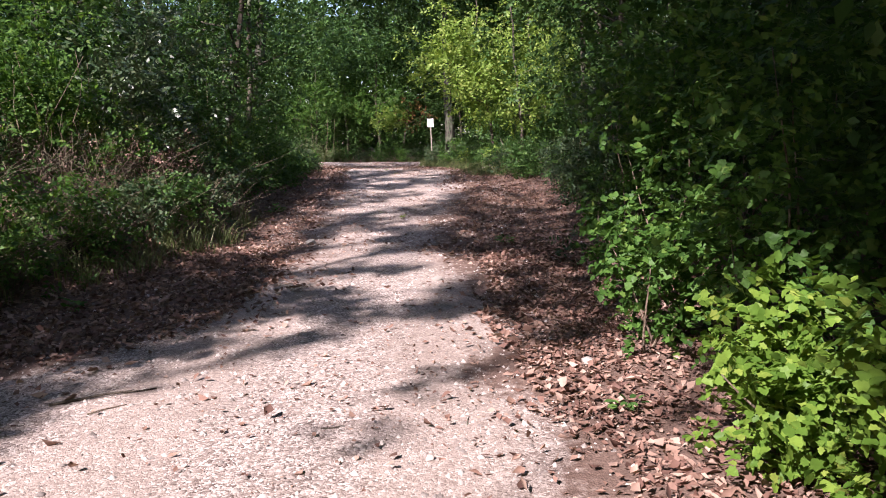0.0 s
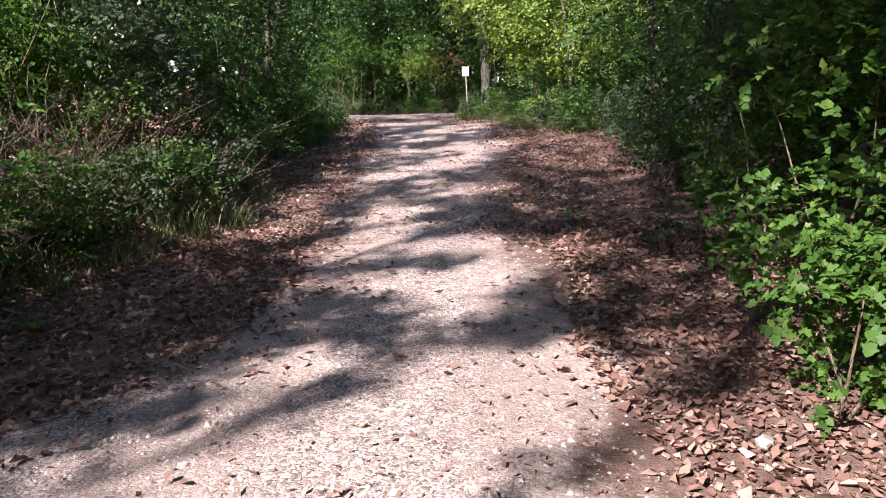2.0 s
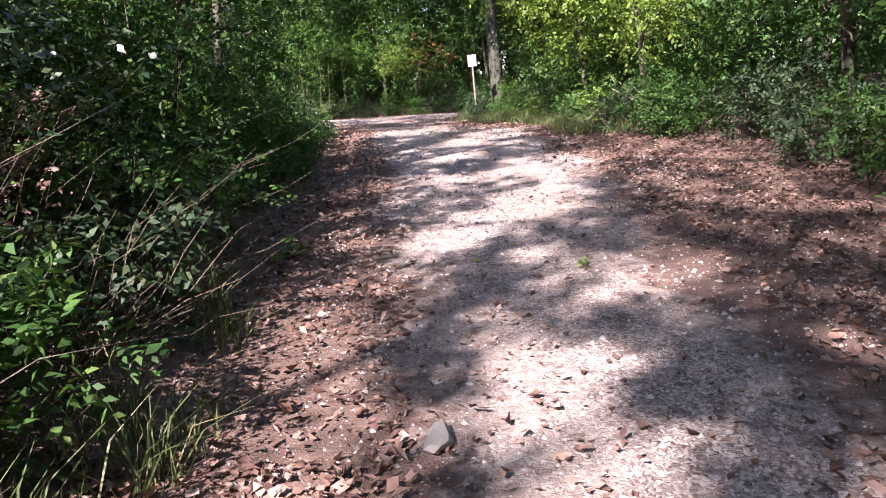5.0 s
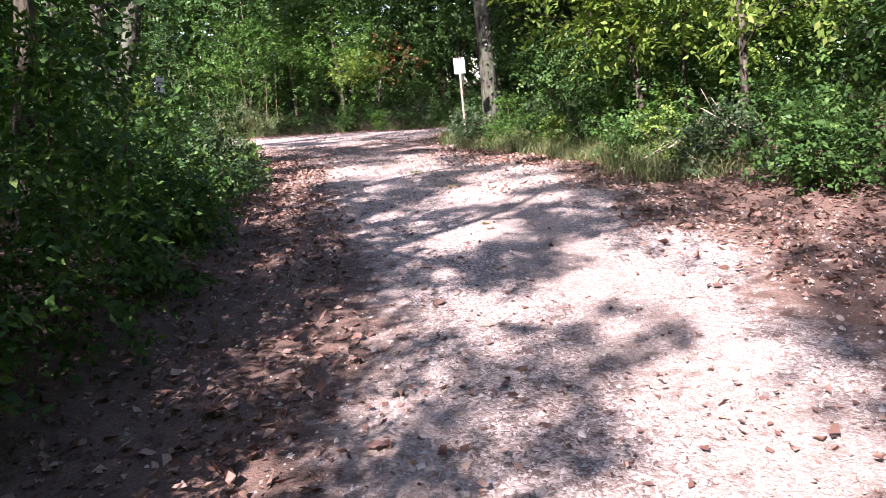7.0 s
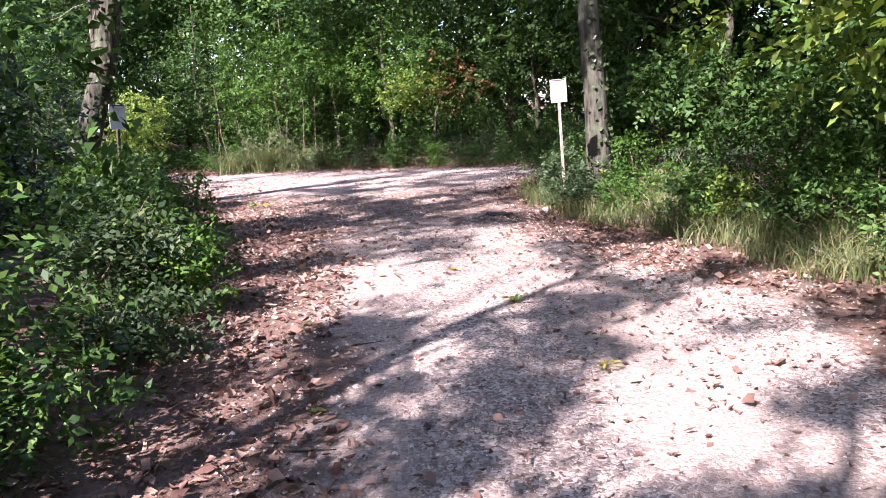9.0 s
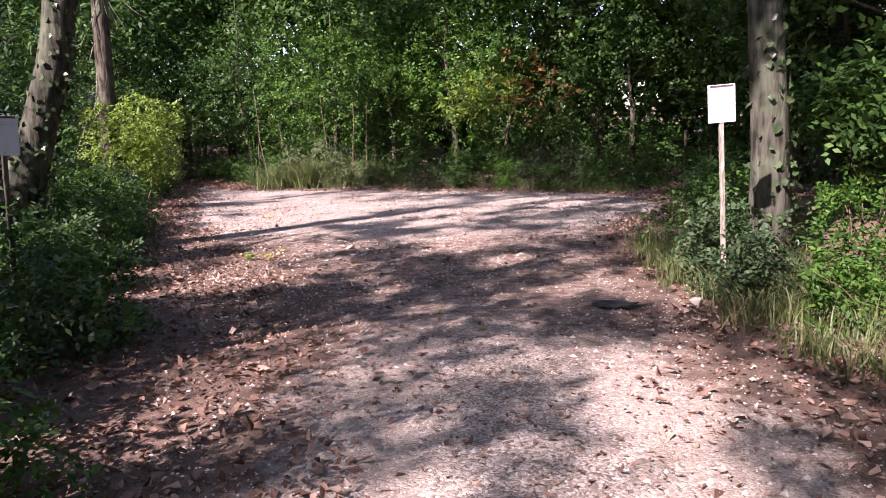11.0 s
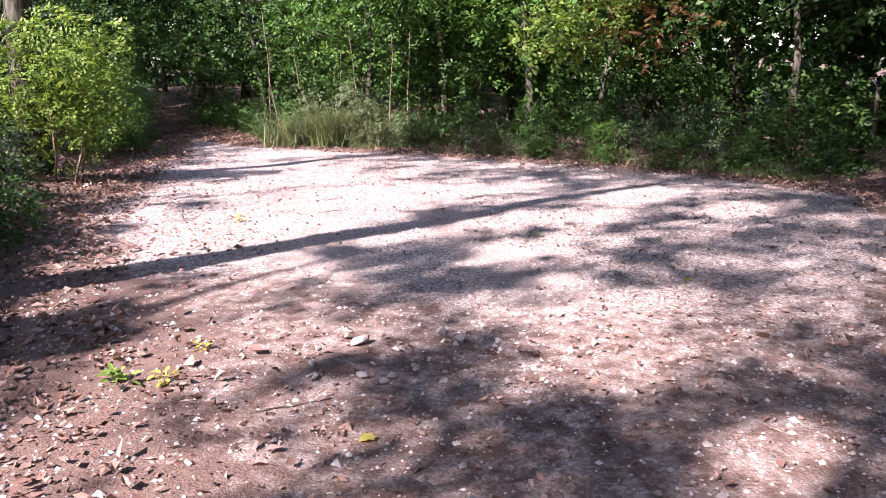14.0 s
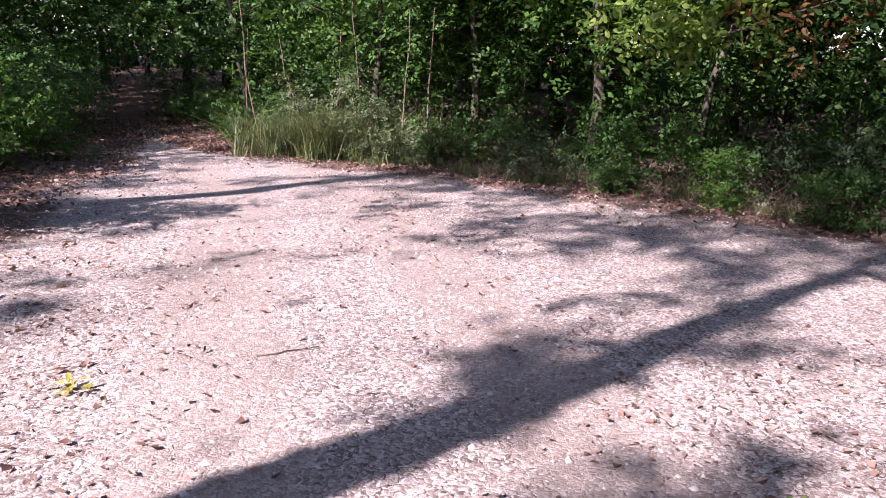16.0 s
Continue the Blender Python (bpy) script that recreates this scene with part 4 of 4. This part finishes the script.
def dead_stems(spots, count, length, seed, label):
    r = np.random.default_rng(seed)
    k = r.integers(0, len(spots), count)
    xy = spots[k] + r.normal(0, 0.12, (count, 2))
    z = ground_z(xy[:, 0], xy[:, 1])
    st = []
    for i in range(count):
        a = np.array([xy[i, 0], xy[i, 1], z[i]])
        d = np.array([r.normal(0, 0.7), r.normal(0, 0.7), r.uniform(0.2, 1.0)]) * length * r.uniform(0.5, 1.1)
        st.append(tube(wander(r, a, a + d, 5, 0.14), np.linspace(0.004, 0.0015, 5), 3))
    tagged(new("dead_stems", tubes_mesh("dead_stems", st, TWIG)), label, "dead stems", kind="stuff")


dead_stems(verge_spots(LEFT, 4.0, 12.0, 260, 0.5, 2.4, 91), 2200, 0.8, 92, "tangle of dry brown bramble stems on the bank")
dead_stems(verge_spots(RIGHT, 35.3, 38.2, 60, 0.0, 0.5, 93), 300, 0.6, 94, "heap of dry brushwood at the foot of the trees")
dead_stems(verge_spots(RIGHT, 17.5, 24, 60, 0.2, 1.2, 95), 200, 0.6, 96, "dry stems among the verge shrubs")


def sapling(x, y, h, seed, lean):
    r = np.random.default_rng(seed)
    z = float(ground_z([x], [y])[0])
    ob = thing("sapling", (x, y, z - 0.03), "thin pale sapling with sparse leaves at the clearing edge", "sapling", "saplings")
    sp = wander(r, (0, 0, 0), (lean[0], lean[1], h), 7, 0.05)
    part_mesh("stem", tubes_mesh("stem", [tube(sp, np.linspace(0.018, 0.006, 7), 6)], TWIG), ob)
    v, f = sprays(r, sp[3:] + r.normal(0, 0.15, (4, 3)), np.full(4, 0.3), 26, 0.08, origin=(x, y, z))
    part_mesh("foliage", np_mesh("foliage", v, f, LEAF_MAPLE), ob)


for i, (x, y, h, lx, ly) in enumerate([(-8.45, 39.75, 2.8, -0.25, 0), (-7.7, 40.0, 1.9, -0.45, 0.1), (-7.3, 40.0, 1.9, 0.1, 0), (-6.6, 39.4, 2.4, -0.15, 0), (-6.0, 39.2, 2.6, 0.05, 0.1), (-5.6, 39.1, 2.2, 0.1, 0), (-8.9, 40.3, 2.0, 0.05, 0)]):
    sapling(x, y, h, 300 + i, (lx, ly))


# ---- notices on posts ----
PAPER, pn, pl, pb = material("laminated_paper", 0.3, 0.5)
pl.new(ramp(pn, pl, noise_out(pn, pl, 14, 3), [(0.3, (0.74, 0.73, 0.74)), (0.7, (0.82, 0.81, 0.82))]), pb.inputs["Base Color"])
INK, kn, kl, kb = material("dark_print", 0.6, 0.3)
kl.new(ramp(kn, kl, noise_out(kn, kl, 40, 2), [(0.3, (0.08, 0.05, 0.06)), (0.7, (0.14, 0.09, 0.1))]), kb.inputs["Base Color"])
GREYINK, gn, gl, gb = material("grey_print", 0.6, 0.3)
gl.new(ramp(gn, gl, noise_out(gn, gl, 40, 2), [(0.3, (0.5, 0.5, 0.52)), (0.7, (0.6, 0.6, 0.62))]), gb.inputs["Base Color"])
POST = bark_material("weathered_post", (0.22, 0.18, 0.15), (0.42, 0.37, 0.32), 18)
POST_DARK = bark_material("dark_post", (0.05, 0.04, 0.035), (0.13, 0.11, 0.09), 18)


def box_bm(x0, y0, z0, x1, y1, z1, bevel=0.0):
    bm = bmesh.new()
    bmesh.ops.create_cube(bm, size=1)
    for v in bm.verts:
        v.co = ((x0 + x1) / 2 + v.co.x * (x1 - x0), (y0 + y1) / 2 + v.co.y * (y1 - y0), (z0 + z1) / 2 + v.co.z * (z1 - z0))
    if bevel:
        bmesh.ops.bevel(bm, geom=bm.edges[:], offset=bevel, segments=2, affect="EDGES")
    return bm


def notice(x, y, low, w, h, post, turn, tilt, label):
    z = float(ground_z([x], [y])[0])
    ob = thing("notice", (x, y, z), label, "sign", "notices on posts")
    ob.rotation_euler = (0, radians(tilt), radians(turn))
    part("post", box_bm(-0.016, 0.004, -0.1, 0.016, 0.034, low - z + h * 0.9, 0.003), post, ob)
    sheet = part("sheet", box_bm(-w / 2, -0.002, low - z, w / 2, 0.0035, low - z + h, 0.001), PAPER, ob, "white laminated sheet")
    part("header_strip", box_bm(-w * 0.42, -0.0045, low - z + h * 0.93, w * 0.42, -0.0025, low - z + h * 0.985), INK, sheet, "dark printed strip along the top")
    for i, (a, b) in enumerate([(0.34, 0.84), (0.38, 0.78)]):
        part("text_line", box_bm(-w * a, -0.0045, low - z + h * (b - 0.012), w * a, -0.0025, low - z + h * b), GREYINK, sheet)
    for k in (0.06, 0.95):
        bm = bmesh.new()
        bmesh.ops.create_cone(bm, cap_ends=True, segments=10, radius1=0.004, radius2=0.003, depth=0.003)
        bmesh.ops.rotate(bm, verts=bm.verts[:], matrix=Matrix.Rotation(radians(90), 3, "X"))
        bmesh.ops.translate(bm, verts=bm.verts[:], vec=(0, -0.006, low - z + h * k))
        part("nail", bm, INK, ob)
    return ob


notice(-0.33, 25.05, 1.55, 0.2, 0.275, POST, 4, -2.5, "white paper notice on a thin pale wooden post")
notice(-5.55, 24.34, 1.52, 0.2, 0.28, POST_DARK, 53, 3, "white paper notice in shade on a dark post")

# ---- stones ----


def rock(x, y, sx, sy, sz, seed, label, name="rock", sink=0.3, mat=None):
    r = np.random.default_rng(seed)
    bm = bmesh.new()
    bmesh.ops.create_icosphere(bm, subdivisions=2, radius=1)
    cut = [(unit(r.normal(0, 1, 3)), r.uniform(0.38, 0.72)) for _ in range(11)]
    for v in bm.verts:
        p = np.array(v.co)
        for nrm, d in cut:
            over = p @ nrm - d
            if over > 0:
                p = p - nrm * over
        v.co = p * [sx, sy, sz]
    me = bpy.data.meshes.new(name)
    bm.to_mesh(me)
    bm.free()
    me.materials.append(mat or STONE)
    ob = tagged(new(name, me), label, "stone", "stones on the track")
    ob.location = (x, y, float(ground_z([x], [y])[0]) + sz * (0.75 - sink))
    ob.rotation_euler = (r.normal(0, 0.12), r.normal(0, 0.12), r.uniform(0, 6.3))
    return ob


rock(-1.6, 9.1, 0.14, 0.09, 0.05, 1, "flat pale limestone slab at the track edge")
rock(-0.07, 7.1, 0.085, 0.07, 0.03, 12, "flat grey stone set in the gravel")
rock(0.9, 4.5, 0.07, 0.055, 0.05, 3, "white stone under the verge shrub")
rock(-0.28, 20.4, 0.05, 0.04, 0.04, 4, "small white stone in the dry leaves")
rock(-0.63, 24.7, 0.07, 0.055, 0.05, 5, "pale stone at the foot of the grass")
rock(-1.45, 36.5, 0.13, 0.08, 0.06, 6, "pale stone at the edge of the clearing")
rock(-9.5, 36.9, 0.07, 0.05, 0.04, 7, "small white stone at the bend")
for i, (x, y, a) in enumerate([(-3.38, 27.95, 0.055), (-3.27, 27.87, 0.06), (-3.79, 27.75, 0.065), (-2.75, 28.34, 0.05), (-3.67, 27.36, 0.05), (-3.54, 27.37, 0.045), (-3.56, 27.3, 0.04),
                               (-3.05, 27.75, 0.04), (-3.95, 27.45, 0.035), (-3.9, 27.3, 0.045), (-3.45, 27.5, 0.035), (-3.3, 27.45, 0.03), (-2.95, 28.0, 0.035), (-3.1, 27.3, 0.035), (-2.7, 27.8, 0.03), (-4.05, 27.55, 0.03)]):
    rock(x, y, a, a * 0.72, a * 0.5, 20 + i, "angular pale stone lying on the bare track")
r_small = np.random.default_rng(44)
for i in range(70):
    y = r_small.uniform(2.5, 34)
    x = r_small.uniform(np.interp(y, *np.array(LEFT).T) + 0.6, np.interp(y, *np.array(RIGHT).T) - 0.4)
    a = r_small.uniform(0.014, 0.028)
    rock(x, y, a, a * 0.75, a * 0.6, 100 + i, "small loose stone on the gravel track")

# ---- sticks, a dark patch and weeds ----


def stick(x, y, length, turn, rad, seed, label, mat=None, name="stick", arms=0, rise=0.0):
    r = np.random.default_rng(seed)
    z = float(ground_z([x], [y])[0])
    ob = thing(name, (x, y, z + rad * 0.8), label, "stick", "sticks")
    d = np.array([math.cos(radians(turn)), math.sin(radians(turn)), rise]) * length
    sp = wander(r, -d / 2 * [1, 1, 0], d / 2 * [1, 1, 2], 7, 0.06)
    sp[:, 2] = np.linspace(0, d[2], 7) + np.abs(r.normal(0, rad * 0.4, 7))
    part_mesh("stem", tubes_mesh("stem", [tube(sp, np.linspace(rad, rad * 0.45, 7), 6)], mat or TWIG), ob)
    for _ in range(arms):
        a = sp[r.integers(2, 6)]
        part_mesh("twig", tubes_mesh("twig", [tube(wander(r, a, a + unit(d) * length * 0.25 + r.normal(0, 0.12, 3) * [1, 1, 0.4] + [0, 0, 0.05 + rise * 0.2], 4, 0.1), np.linspace(rad * 0.5, rad * 0.25, 4), 5)], mat or TWIG), ob)
    return ob


stick(-1.85, 3.95, 0.55, 28, 0.009, 1, "dark dry stick lying on the track", BARK_DARK, arms=1)
stick(-1.75, 3.75, 0.2, 40, 0.005, 2, "short brown twig on the track")
stick(-0.54, 3.49, 0.12, 20, 0.005, 3, "short dark twig on the gravel", BARK_DARK)
stick(0.12, 3.6, 0.12, 85, 0.004, 4, "short dark twig on the gravel", BARK_DARK)
stick(-1.4, 5.32, 0.13, -10, 0.007, 5, "curled brown twig on the dust")
stick(-1.7, 6.5, 0.22, 60, 0.004, 6, "thin dark twig on bare earth", BARK_DARK)
stick(-2.35, 19.6, 0.2, 15, 0.006, 7, "short dark twig at the gravel edge", BARK_DARK)
stick(-2.5, 18.4, 0.24, -3, 0.005, 8, "straight dark twig at the gravel edge", BARK_DARK)
stick(-3.9, 27.0, 0.35, 30, 0.005, 9, "thin dark twig beside the stones", BARK_DARK)
stick(0.82, 20.75, 0.42, 120, 0.014, 10, "bleached stick leaning in the verge grass", DEADWOOD, rise=0.25)
stick(-4.9, 31.2, 0.3, 35, 0.005, 11, "thin dark twig on the gravel", BARK_DARK)
stick(1.35, 19.5, 1.3, 15, 0.011, 12, "bleached fallen branch across the shrubs", DEADWOOD, "fallen_branch", 6, 0.3)
stick(1.9, 18.6, 1.1, 160, 0.014, 13, "bleached dead branch among the shrubs", DEADWOOD, "fallen_branch", 4, 0.55)
stick(-2.6, 37.7, 0.9, 10, 0.01, 14, "grey dead branch on the brushwood heap", DEADWOOD, "fallen_branch", 4, 0.25)
stick(-3.4, 8.9, 1.0, 165, 0.007, 15, "pale dead bramble cane on the bank", DEADWOOD, "fallen_branch", 2, 0.3)


def weed(x, y, h, n, seed, mat, label):
    r = np.random.default_rng(seed)
    z = float(ground_z([x], [y])[0])
    ob = thing("weed", (x, y, z), label, "weed", "weeds on the track")
    for _ in range(3):
        part_mesh("stem", tubes_mesh("stem", [tube(wander(r, (0, 0, 0), r.normal(0, h * 0.5, 3) * [1, 1, 0] + [0, 0, h * 0.7], 4), np.linspace(0.002, 0.001, 4), 4)], TWIG), ob)
    a = r.uniform(0, 6.3, n)
    at = np.stack([np.cos(a), np.sin(a), np.zeros(n)], 1) * (h * r.uniform(0, 0.8, n))[:, None] + [0, 0, 1] * (h * r.uniform(0.1, 0.8, (n, 1)))
    v, f = leaves(at, np.stack([np.cos(a), np.sin(a), r.normal(0.2, 0.3, n)], 1), r.normal(0, 0.3, (n, 3)) + [0, 0, 1], h * r.uniform(0.35, 0.7, n), OVAL)
    part_mesh("foliage", np_mesh("foliage", v, f, mat), ob)


weed(-4.55, 27.15, 0.07, 20, 1, LEAF_YELLOW, "small yellowing weed on the leafy verge")
weed(-4.55, 27.55, 0.06, 14, 2, LEAF_YELLOW, "small yellow weed beside the stones")
weed(-1.49, 20.2, 0.07, 22, 3, LEAF_BRIGHT, "low green weed in the sunny gravel")
weed(-4.75, 27.1, 0.1, 22, 4, LEAF_BRIGHT, "small green weed on the leafy verge")
weed(-1.18, 19.05, 0.06, 16, 5, LEAF_YELLOW, "flat yellowish weed in the gravel")
weed(-2.5, 24.6, 0.05, 16, 6, LEAF_BRIGHT, "tiny green weed on the trodden track")
weed(-5.6, 30.6, 0.07, 18, 7, LEAF_YELLOW, "small yellow weed in the gravel")
weed(-2.9, 30.3, 0.06, 14, 8, LEAF_BRIGHT, "tiny green weed in the gravel")
weed(-0.6, 11.3, 0.07, 16, 9, LEAF_BRIGHT, "low green weed in the gravel")
weed(-3.0, 6.0, 0.12, 24, 10, LEAF_MAPLE, "small green seedling in the dry leaves")
weed(-2.7, 12.0, 0.16, 30, 11, LEAF_MAPLE, "green seedling in the dry leaves")
weed(0.95, 3.7, 0.1, 26, 12, LEAF_SHRUB, "low green plant in the dry leaves")
weed(0.75, 9.0, 0.12, 26, 13, LEAF_SHRUB, "low green plant in the dry leaves")


def fallen_leaf(x, y, size, turn, label, mat):
    z = float(ground_z([x], [y])[0])
    v, f = leaves(np.zeros((1, 3)), np.array([[math.cos(turn), math.sin(turn), 0.05]]), np.array([[0.1, 0.1, 1.0]]), np.array([size]), LOBED)
    ob = tagged(new("fallen_leaf", np_mesh("fallen_leaf", v, f, mat)), label, "leaf", "bright fallen leaves")
    ob.location = (x, y, z + 0.016)


for i, (x, y) in enumerate([(-2.53, 18.74), (-1.85, 21.26), (-2.72, 20.0), (-1.3, 11.6), (0.6, 7.4), (-1.05, 17.2), (-3.49, 26.79), (-2.2, 24.15), (-1.0, 12.0), (-3.3, 24.9), (-1.9, 29.1)]):
    fallen_leaf(x, y, 0.07, i * 1.7, "bright yellow fallen leaf on the track", LEAF_YELLOW)
for i, (x, y) in enumerate([(-2.0, 13.75), (-1.8, 13.3), (-1.6, 15.4), (-1.9, 16.2), (-2.3, 25.6), (0.5, 4.6), (-2.6, 25.9)]):
    fallen_leaf(x, y, 0.085, i * 2.3, "pale dry fallen leaf on the track", LITTER)

PATCH_MAT, sn, sl, sb = material("patch_black", 0.55, 0.4)
sl.new(ramp(sn, sl, noise_out(sn, sl, 18, 4), [(0.4, (0.02, 0.02, 0.024)), (0.7, (0.06, 0.055, 0.055))]), sb.inputs["Base Color"])


def dark_patch(x, y):
    """A thin, ragged black patch lying in the gravel."""
    r = np.random.default_rng(3)
    z = float(ground_z([x], [y])[0])
    bm = bmesh.new()
    rim = [(math.cos(a) * 0.18 * q, math.sin(a) * 0.13 * q) for a, q in zip(np.linspace(0, 6.28, 41)[:-1], r.uniform(0.62, 1.15, 40))]
    lower, upper = ([bm.verts.new((px, py, zz + 0.006 * math.sin(px * 40))) for px, py in rim] for zz in (0.0, 0.006))
    bm.faces.new(upper)
    bm.faces.new(lower[::-1])
    for i in range(len(rim)):
        bm.faces.new((lower[i], lower[(i + 1) % len(rim)], upper[(i + 1) % len(rim)], upper[i]))
    me = bpy.data.meshes.new("dark_patch")
    bm.to_mesh(me)
    bm.free()
    me.materials.append(PATCH_MAT)
    ob = tagged(new("dark_patch", me), "ragged flat black patch lying in gravel", "scrap")
    ob.location = (x, y, z + 0.014)


dark_patch(-1.2, 24.75)


def stump(x, y):
    """A mossy hollow stump in the bank."""
    r = np.random.default_rng(8)
    z = float(ground_z([x], [y])[0])
    ob = thing("stump", (x, y, z - 0.1), "dark mossy tree stump in the foot of the bank", "stump")
    ang = np.linspace(0, 2 * np.pi, 19)[:-1]
    rows = [(0.0, 0.27), (0.12, 0.21), (0.26, 0.18), (0.31, 0.16), (0.31, 0.11), (0.1, 0.09)]
    v = np.array([(math.cos(a) * q * (1 + 0.12 * math.sin(a * 5 + h * 4)), math.sin(a) * q * (1 + 0.12 * math.sin(a * 5 + h * 4)), h + 0.04 * math.sin(a * 3) * (h > 0.3)) for h, q in rows for a in ang])
    f = np.array([(i * 18 + k, i * 18 + (k + 1) % 18, (i + 1) * 18 + (k + 1) % 18, (i + 1) * 18 + k) for i in range(5) for k in range(18)])
    part_mesh("trunk", np_mesh("trunk", v, f, BARK_DARK, True), ob)
    n = 260
    a, h = r.uniform(0, 6.3, n), r.uniform(0.2, 0.33, n)
    at = np.stack([np.cos(a) * 0.17, np.sin(a) * 0.17, h], 1)
    mv, mf = leaves(at, r.normal(0, 1, (n, 3)), at * [1, 1, 0.5], r.uniform(0.015, 0.03, n), SIMPLE)
    part_mesh("moss", np_mesh("moss", mv, mf, LEAF_MAPLE), ob, "yellow-green moss on the rim")


stump(-3.75, 7.1)


def fence_post(x, y, h, seed):
    r = np.random.default_rng(seed)
    z = float(ground_z([x], [y])[0])
    sp = wander(r, (0, 0, -0.1), (r.normal(0, 0.03), 0, h), 6, 0.01)
    ob = tagged(new("fence_post", tubes_mesh("fence_post", [tube(sp, np.linspace(0.036, 0.032, 6) * r.uniform(0.9, 1.1), 9)], BARK)), "weathered wooden fence post under dark trees", "post", "fence posts")
    ob.location = (x, y, z)


for i, (x, y) in enumerate([(2.0, 36.3), (2.32, 36.4), (3.0, 36.1)]):
    fence_post(x, y, 0.95, i)
